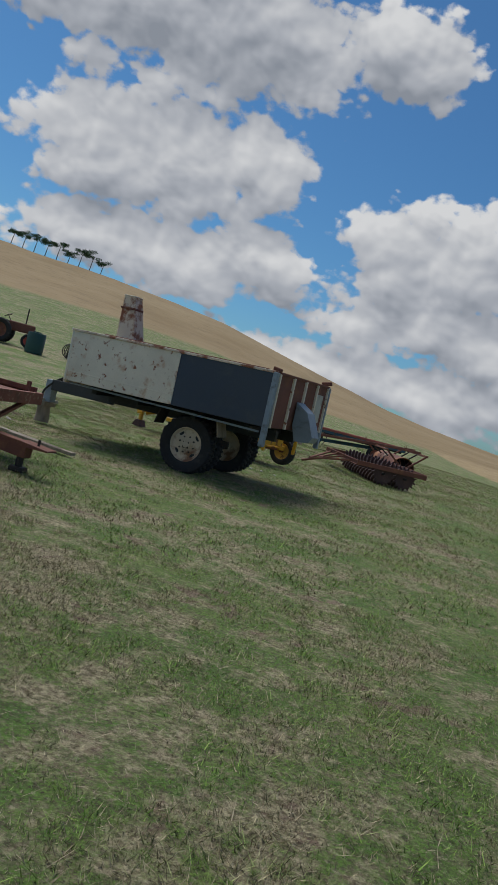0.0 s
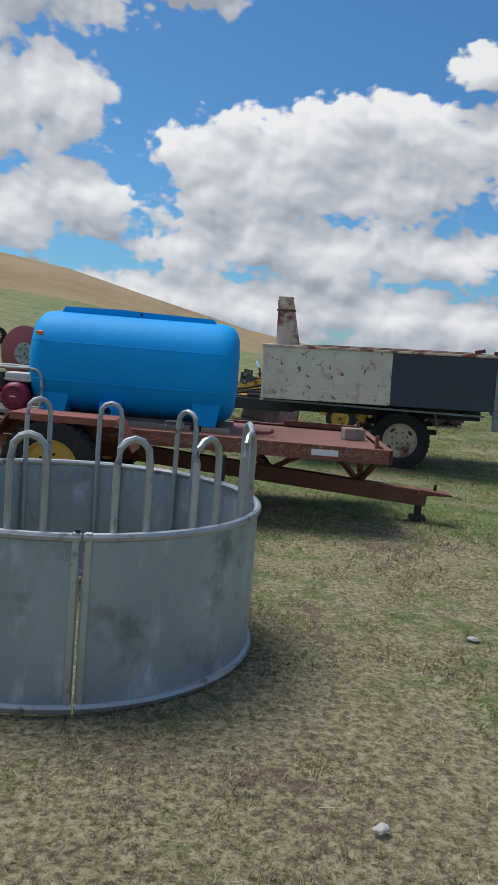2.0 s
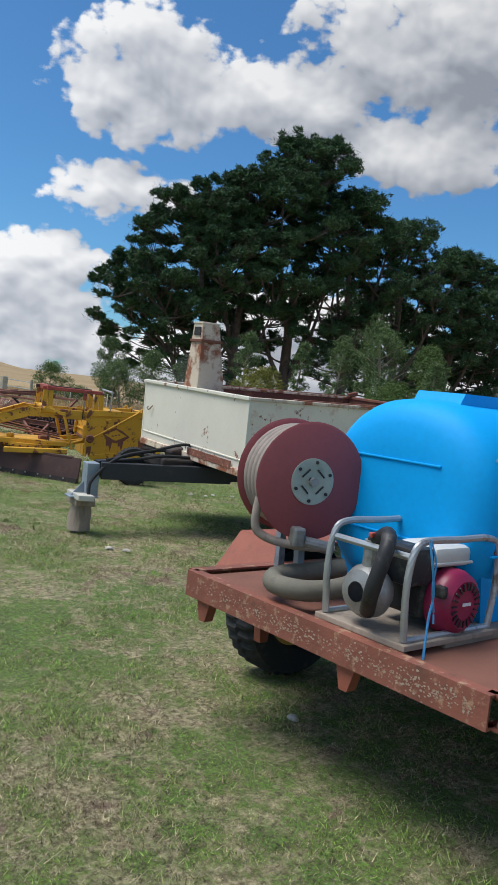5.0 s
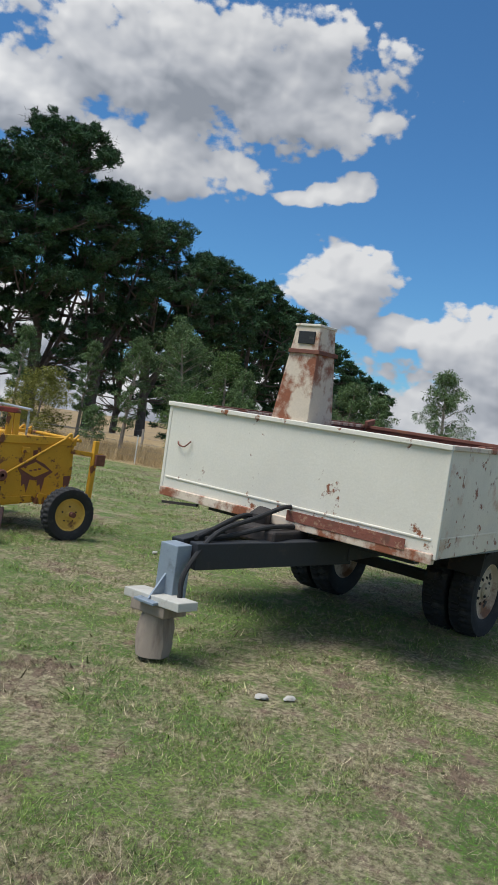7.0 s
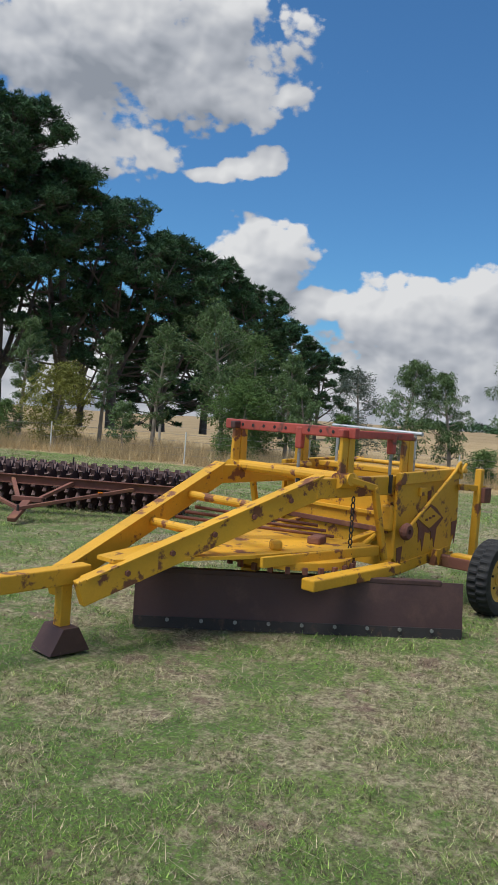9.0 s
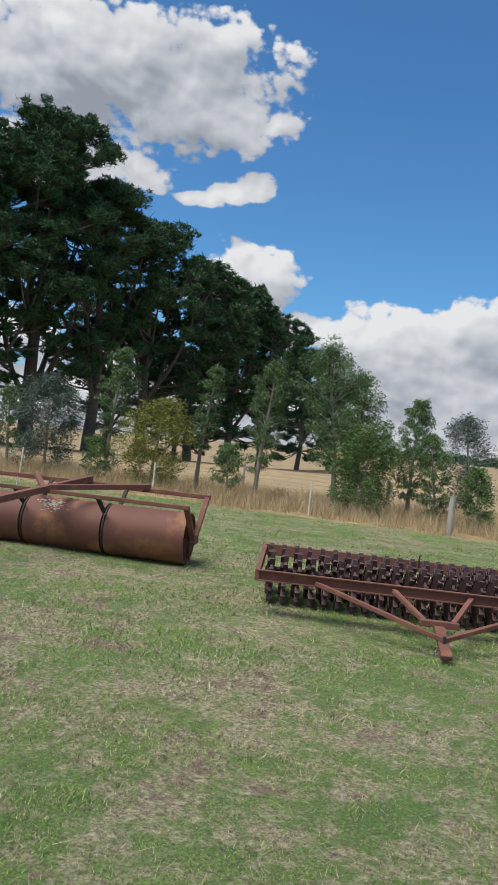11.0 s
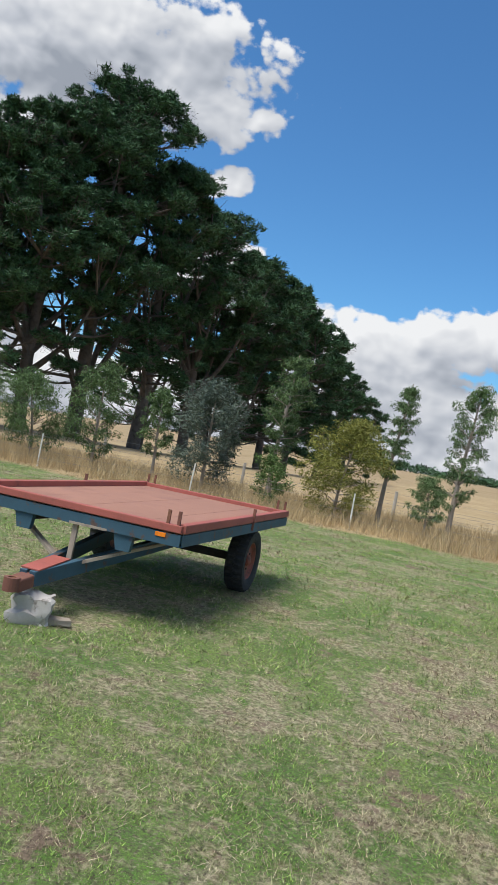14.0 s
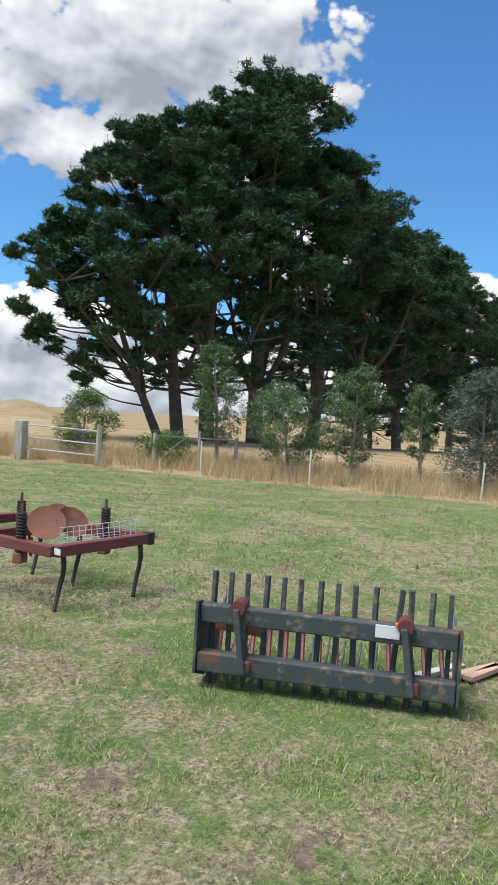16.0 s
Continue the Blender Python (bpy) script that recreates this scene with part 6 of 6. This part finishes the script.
def pine(x, y, H, spread, seed, leaves, bare=.22, size=.28, lean=(0, 0)):
    """A tall old pine: a forked trunk, ascending limbs and a domed crown of flat needle clumps, open low down."""
    rnd = random.Random(seed)
    t = thing("pine_tree", pose(x, y, far_z(x, y) - .1), "tall dark green pine with bare lower limbs", "tree", "pine windbreak")
    top = Vector((rnd.uniform(-.4, .4), rnd.uniform(-.4, .4), H * .93))
    trunk = spline([(0, 0, -.2), (rnd.uniform(-.3, .3), rnd.uniform(-.3, .3), H * .3), (rnd.uniform(-.5, .5), rnd.uniform(-.5, .5), H * .65), top], 5)
    tilt = Vector((lean[0], lean[1], 0))
    trunk = [p + tilt * max(0, p.z / H) for p in trunk]
    r0 = .024 * H
    part("trunk", tube(trunk, r0, 10, taper=.12), M_bark, t, "", True)
    bm = bmesh.new()

    def envelope(u):
        low = .66 + .34 * min(1, u / .35)
        return spread * low * (1 - max(0, (u - .38) / .64) ** 2.3) ** .55

    # leaders fork off the trunk and climb into the crown
    nodes = [(p, r0 * (1 - .85 * k / len(trunk))) for k, p in enumerate(trunk) if p.z > H * .12]
    for k in range(7):
        a = k * 2.4 + rnd.uniform(-.4, .4)
        base = trunk[1 + int(rnd.uniform(.10, .42) * (len(trunk) - 2))]
        u = rnd.uniform(.25, .88)
        e = envelope(u) * rnd.uniform(.45, .72)
        tip = Vector((math.cos(a) * e, math.sin(a) * e, H * (bare + (1 - bare) * u))) + tilt * (.4 + .6 * u)
        line = spline([base, base + (tip - base) * .5 + Vector((math.cos(a), math.sin(a), -.6)) * e * .12, tip], 5)
        tube(line, r0 * .46, 6, bm, taper=.25)
        nodes += [(p, r0 * .3) for p in line[2:]]
    cs, rs = [], []
    n = int(34 + H * 4.6)
    for k in range(n):
        u = ((k + .5) / n) ** .82
        a = k * 2.39996 + rnd.uniform(-.35, .35)
        e = envelope(u) * (rnd.uniform(.70, 1.04) if k % 4 else rnd.uniform(.15, .65))
        if (u < .30 and k % 4 == 0) or (u < .58 and rnd.random() < .24):
            continue
        c = Vector((math.cos(a) * e, math.sin(a) * e, H * (bare + (1 - bare) * u * .97) + rnd.uniform(-.4, .4))) + tilt * (.5 + .5 * u)
        r = (.042 * H + .09 * spread) * rnd.uniform(.62, 1.12) * (.82 if u < .3 else 1)
        cs.append(c)
        rs.append(r)
        near = min(nodes, key=lambda q: (q[0] - c).length + 2.0 * max(0, q[0].z - c.z + .25 * (q[0] - c).length))
        p = near[0]
        mid = p + (c - p) * .55 + Vector((0, 0, -.08 * (c - p).length))
        tube(spline([p, mid, c], 3), max(.03, min(near[1], r0 * .20)), 4, bm, taper=.3)
        for e2 in range(2):
            tube([mid, c + Vector((rnd.uniform(-1, 1), rnd.uniform(-1, 1), rnd.uniform(-.4, .2))) * r * .9], .035, 3, bm, taper=.4)
    tagged(part("branchwork", bm, M_bark, t, "bare grey limbs"), kind="stuff")
    # tufts: each clump breaks into lumps so that the outline is ragged
    rng = np.random.default_rng(seed + 50)
    lumps, lr = [], []
    for c, r in zip(cs, rs):
        for e in range(12):
            d = rng.normal(size=3)
            d /= np.linalg.norm(d)
            lumps.append(np.array(c) + d * r * rng.uniform(.30, 1.0) * np.array([1, 1, .50]) + np.array([0, 0, .12 * r]))
            lr.append(r * rng.uniform(.17, .34))
    crown("crown", t, leaf_cloud(lumps, lr, leaves, size, .70, seed, aspect=.20, tri=True), M_pine, "ragged dark needle crown")
    crown("dead_growth", t, leaf_cloud(cs, np.array(rs) * .95, leaves // 12, size * 1.3, .6, seed + 9, aspect=.05, tri=True), M_pine_dead, "dull bare inner twigs")


for k, (x, y, H, sp, n, bare, *lean) in enumerate((
        (36.4, 56.4, 12.4, 4.6, 60000, .24, (-4.8, 3.4)), (37.8, 55.9, 18.6, 6.6, 130000, .15, (-2.6, .7)), (39.6, 54.8, 21.0, 5.8, 110000, .15),
        (44.6, 53.4, 25.3, 6.6, 130000, .16), (49.2, 50.6, 21.8, 5.6, 70000, .18), (55.0, 48.6, 20.4, 5.6, 56000, .16),
        (62.0, 46.8, 18.8, 5.8, 50000, .14), (70.0, 45.5, 18.4, 6.0, 50000, .10), (79.0, 44.5, 17.8, 6.0, 46000, .08),
        (90.0, 42.5, 15.0, 5.6, 34000, .06), (101.0, 40.5, 12.4, 5.4, 28000, .05), (58.0, 53.5, 15.0, 5.6, 26000, .1),
        (68.0, 50.5, 11.5, 5.0, 18000, .02))):
    pine(x, y, H, sp, 100 + k, int(n * 1.12), bare, .29 if x < 60 else .42, lean[0] if lean else (0, 0))


def young_tree(x, y, H, width, kind, seed, leaves=5200, low=.30, leafy=.15):
    rnd = random.Random(seed)
    mats = {"gum": M_gum, "grey": M_gum_grey, "wattle": M_wattle, "bush": M_bush}
    words = {"gum": "slender young gum tree with hanging grey-green leaves", "grey": "dense young tree with grey-green foliage",
             "wattle": "bushy young wattle with yellow-green foliage", "bush": "bushy green shrub beside the fence"}
    z = far_z(x, y)
    t = thing("young_tree" if kind in ("gum", "grey") else "shrub", pose(x, y, z - .05), words[kind], "tree" if kind in ("gum", "grey") else "shrub", "fence planting")
    bm = bmesh.new()
    bend = [rnd.uniform(-.12, .12) * H for _ in range(2)]
    trunk = spline([(0, 0, -.05), (bend[0] * .3, bend[1] * .2, H * .35), (bend[0] * .5, bend[1] * .7, H * .7), (bend[0] * .6, bend[1], H * .97)], 5)
    part("trunk", tube(trunk, .016 * H + .012, 8, taper=.15), M_gumbark, t, "", True)
    cs, rs = [], []
    n = int((14 + H * 5) * (1.7 if kind == "gum" else 1.2))
    for k in range(n):
        f = low + (1 - low) * (k + .5) / n
        i = min(len(trunk) - 1, int(f * (len(trunk) - 1)))
        base = trunk[i]
        a = k * 2.4 + rnd.uniform(-.5, .5)
        shape = math.sin(math.pi * (.22 + .74 * (f - low) / (1 - low))) ** .8
        env = width * .5 * shape * rnd.uniform(.55, 1.12)
        tip = base + Vector((math.cos(a) * env, math.sin(a) * env, env * rnd.uniform(.1, .8) * (.6 if kind != "gum" else 1)))
        tube([base, base + (tip - base) * .5 + Vector((0, 0, .05)), tip], .006 * H * (1.1 - f), 5, bm, taper=.4)
        cs += [tip, base + (tip - base) * .6]
        k_open = .74 if kind == "gum" else 1
        rs += [width * rnd.uniform(.10, .20) * k_open, width * rnd.uniform(.08, .15) * k_open]
    tagged(part("branchwork", bm, M_gumbark, t), kind="stuff")
    crown("crown", t, leaf_cloud(cs, rs, leaves, leafy, .95, seed, droop=.9 if kind == "gum" else .15, aspect=.30 if kind != "gum" else .24), mats[kind], "small scattered leaves")


for k, (x, y, H, w, kind, n, low) in enumerate((
        (18.5, 50.2, 2.6, 2.2, "bush", 6000, .05), (19.5, 45.2, 4.6, 1.7, "gum", 7500, .22), (18.0, 46.4, 1.1, 1.8, "bush", 2600, .05),
        (18.0, 42.0, 2.9, 2.5, "gum", 7500, .12), (18.5, 40.0, 3.7, 2.1, "gum", 6500, .18), (18.8, 37.9, 3.4, 1.1, "gum", 3200, .30),
        (18.3, 36.0, 3.7, 2.5, "grey", 9500, .18), (19.2, 34.0, 5.3, 1.4, "gum", 5000, .34), (18.0, 33.6, 1.8, 1.1, "bush", 2400, .10),
        (18.0, 31.6, 3.2, 2.4, "wattle", 9000, .08), (19.0, 30.3, 4.9, 1.0, "gum", 3600, .34), (19.0, 28.1, 5.2, 1.4, "gum", 4800, .25),
        (18.0, 28.8, 2.0, 1.1, "gum", 2200, .25), (19.0, 25.3, 5.8, 2.5, "gum", 9000, .30), (18.0, 24.3, 2.9, 2.5, "bush", 9000, .05),
        (18.6, 22.8, 4.2, 1.3, "gum", 4200, .20), (18.2, 21.9, 3.1, 1.2, "gum", 3400, .15), (18.0, 20.6, 2.1, 1.1, "bush", 2600, .08),
        (18.8, 18.9, 4.1, 1.9, "gum", 6500, .14), (19.0, 17.2, 3.8, 1.4, "gum", 4300, .22), (18.6, 15.1, 4.9, 1.7, "gum", 5600, .22),
        (18.0, 16.2, 1.2, 1.0, "bush", 1800, .05), (18.0, 13.7, 1.2, 1.1, "bush", 1800, .05), (22.0, 25.0, 5.2, 1.9, "bush", 8000, .12),
        (23.0, 21.0, 4.0, 2.2, "grey", 5000, .15))):
    young_tree(x, y, H, w, kind, 300 + k, int(n * (1.75 if kind == "gum" else 2.0)), low, .11 if kind in ("bush", "wattle", "grey") else .125)

for k in range(9):
    az, r = radians(-24.6 + k * .78), 243 + 3 * (k % 3)
    x, y = r * math.sin(az), r * math.cos(az)
    H = 4.6 + 2.2 * ((k * 7) % 5) / 5
    t = thing("ridge_tree", pose(x, y, far_z(x, y) - .3), "small dark wind-bent tree on the ridge", "tree", "ridge trees")
    part("trunk", tube([(0, 0, -.5), (.3, 0, H * .4), (.6, 0, H * .8)], .16, 6, taper=.5), M_bark, t)
    rnd = random.Random(k)
    cs = [(rnd.uniform(-1.6, 2.2), rnd.uniform(-1.5, 1.5), H * rnd.uniform(.72, 1.0)) for _ in range(9)]
    crown("crown", t, leaf_cloud(cs, [.9] * 9, 900, .5, .5, 700 + k), M_pine)

# far line of dark trees along the plain
rng = np.random.default_rng(77)
az = np.radians(rng.uniform(82, 108, 220))
r = rng.uniform(820, 900, 220)
cs = np.stack([r * np.sin(az), r * np.cos(az), rng.uniform(1, 6.5, 220)], 1)
me = mesh_np("far_woods", *leaf_cloud(cs, np.full(220, 7.0), 9000, 3.4, .5, 78, aspect=.7), 4)
me.materials.append(M_pine)
tagged(new("far_woods", me), "dark line of distant woodland on the plain", "woodland", kind="stuff")


# ---------- grass, straw, stones ----------
def field(x, y, size, seed):
    """Smooth random values from 0 to 1 over the ground, with bumps of the given size."""
    table = np.random.default_rng(seed).uniform(0, 1, (256, 256))
    u, v = x / size, y / size
    i, j = np.floor(u).astype(int), np.floor(v).astype(int)
    f, g = u - i, v - j
    f, g = f * f * (3 - 2 * f), g * g * (3 - 2 * g)
    i, j, i1, j1 = i % 256, j % 256, (i + 1) % 256, (j + 1) % 256
    return (table[i, j] * (1 - f) + table[i1, j] * f) * (1 - g) + (table[i, j1] * (1 - f) + table[i1, j1] * f) * g


def blades(name, x0, x1, y0, y1, per_m2, h0, h1, width, mat, label, seed, keep=None, clump=0.0, lean=1.1, patchy=True):
    rng = np.random.default_rng(seed)
    n = int((x1 - x0) * (y1 - y0) * per_m2)
    x, y = rng.uniform(x0, x1, n), rng.uniform(y0, y1, n)
    if clump:
        m = max(1, int(n / 26))
        cx, cy = rng.uniform(x0, x1, m), rng.uniform(y0, y1, m)
        own = rng.integers(0, m, n)
        x, y = cx[own] + rng.normal(0, clump, n), cy[own] + rng.normal(0, clump, n)
    if keep is not None:
        ok = keep(x, y)
        x, y = x[ok], y[ok]
        n = len(x)
    if patchy:
        # thick tufts and bare spots, a hand's breadth to a pace across
        grow = .55 * field(x, y, .13, seed) + .45 * field(x, y, .55, seed + 1)
        ok = grow > .34 + rng.uniform(-.10, .10, n)
        x, y, grow = x[ok], y[ok], grow[ok]
        n = len(x)
    z = ground_height(x, y) - .004
    h = h0 + (h1 - h0) * rng.uniform(0, 1, n) ** 1.8
    if patchy:
        h = h * (.40 + 1.1 * np.clip((grow - .3) / .4, 0, 1.2))
    a = rng.uniform(0, math.tau, n)
    b = rng.uniform(0, math.tau, n)
    l = h * rng.uniform(.15, 1, n) * lean * 1.6
    w = width * rng.uniform(.6, 1.3, n)
    v = np.empty((n, 3, 3))
    v[:, 0] = np.stack([x - np.cos(a) * w, y - np.sin(a) * w, z], 1)
    v[:, 1] = np.stack([x + np.cos(a) * w, y + np.sin(a) * w, z], 1)
    v[:, 2] = np.stack([x + np.cos(b) * l, y + np.sin(b) * l, z + h], 1)
    me = mesh_np(name, v.reshape(-1, 3), np.arange(n * 3).reshape(n, 3), 3)
    me.materials.append(mat)
    return tagged(new(name, me), label, "grass", kind="stuff")


def clear(x, y):
    """Keeps grass out of the strip that is walked along."""
    walk_x = np.interp(y, [0, 2, 6, 12, 20, 34, 40], [-7.2, -7.6, -8.6, -8.2, -7.0, -5.8, -5.8])
    return x > walk_x


def near_strip(x, y):
    edge = np.interp(y, [0, 2, 6, 12, 20, 34, 40], [-7.2, -7.6, -8.6, -8.2, -7.0, -5.8, -5.8])
    return (x > edge) & ((x < edge + 4.4) | ((y < 6) & (x < 1.5)))


blades("pasture_grass", -8.5, 2.0, .6, 39.5, 5600, .008, .032, .0025, M_grass, "short grazed green and straw grass", 21, near_strip)
blades("pasture_grass", -8.5, -2.0, .6, 39.5, 5200, .006, .026, .0021, M_grass, "short fine green and straw grass", 19, lambda x, y: near_strip(x, y) & ~near_strip(x - 1.7, y))
blades("pasture_grass", -8.5, 2.0, .6, 39.5, 1500, .010, .042, .0044, M_grass, "short grazed grass in the yard", 20, lambda x, y: clear(x, y) & ~near_strip(x, y))
blades("pasture_grass", 2.0, 16.2, 6, 52, 400, .014, .055, .0058, M_grass, "short grazed green grass towards the fence", 22)
blades("pasture_grass", -6.0, 6.0, 12, 40, 160, .015, .05, .006, M_grass, "short grazed grass in the yard", 23, lambda x, y: (x > 2) | (y < 14))
blades("grass_tufts", -8.2, 6.0, .8, 40, 70, .02, .070, .0020, M_grass, "loose tufts of longer grass", 24, clear, .035, .7, False)
M_straw = foliage("bleached_straw", (0.45, 0.375, 0.245), .35)
blades("straw_litter", -8.4, 4.0, .6, 39, 520, .006, .045, .0017, M_straw, "bleached dry straw stalks", 25, clear, .08, 2.0, False)
blades("dry_grass", 15.3, 23.5, 5, 62, 260, .25, .75, .006, M_drygrass, "tall dry straw-coloured grass along the fence", 26, lambda x, y: x > 15.6 + .5 * np.sin(y * 1.3) + .35 * np.sin(y * 3.7), .16, .5, False)


def stones():
    spots = [(-3.316, 4.63, .045), (-4.258, 2.95, .04), (-6.156, 8.71, .05), (-4.72, 12.17, .055), (-4.63, 12.04, .05), (-1.33, 14.79, .06),
             (-1.15, 14.65, .05), (-.95, 14.7, .05), (-.7, 14.55, .045), (-2.4, 3.5, .04), (-1.0, 3.0, .04), (-3.6, 2.7, .03), (-6.0, 22.9, .035)]
    for k, (x, y, s) in enumerate(spots):
        s *= .75
        bm = bmesh.new()
        bmesh.ops.create_icosphere(bm, subdivisions=3, radius=1.0)
        for v in bm.verts:
            v.co *= 1 + .35 * noise.noise(v.co * 1.3 + Vector((k * 3.1, 0, 0))) + .12 * noise.noise(v.co * 4 + Vector((0, k, 0)))
            v.co = Vector((v.co.x * s, v.co.y * s * .65, max(v.co.z, -.4) * s * .42))
        tagged(part("field_stone", bm, M_stone, None, "", True, pose(x, y, .0, 0, 0, 37 * k)), "small pale stone lying in the grass", "stone", "stones in the grass")


stones()
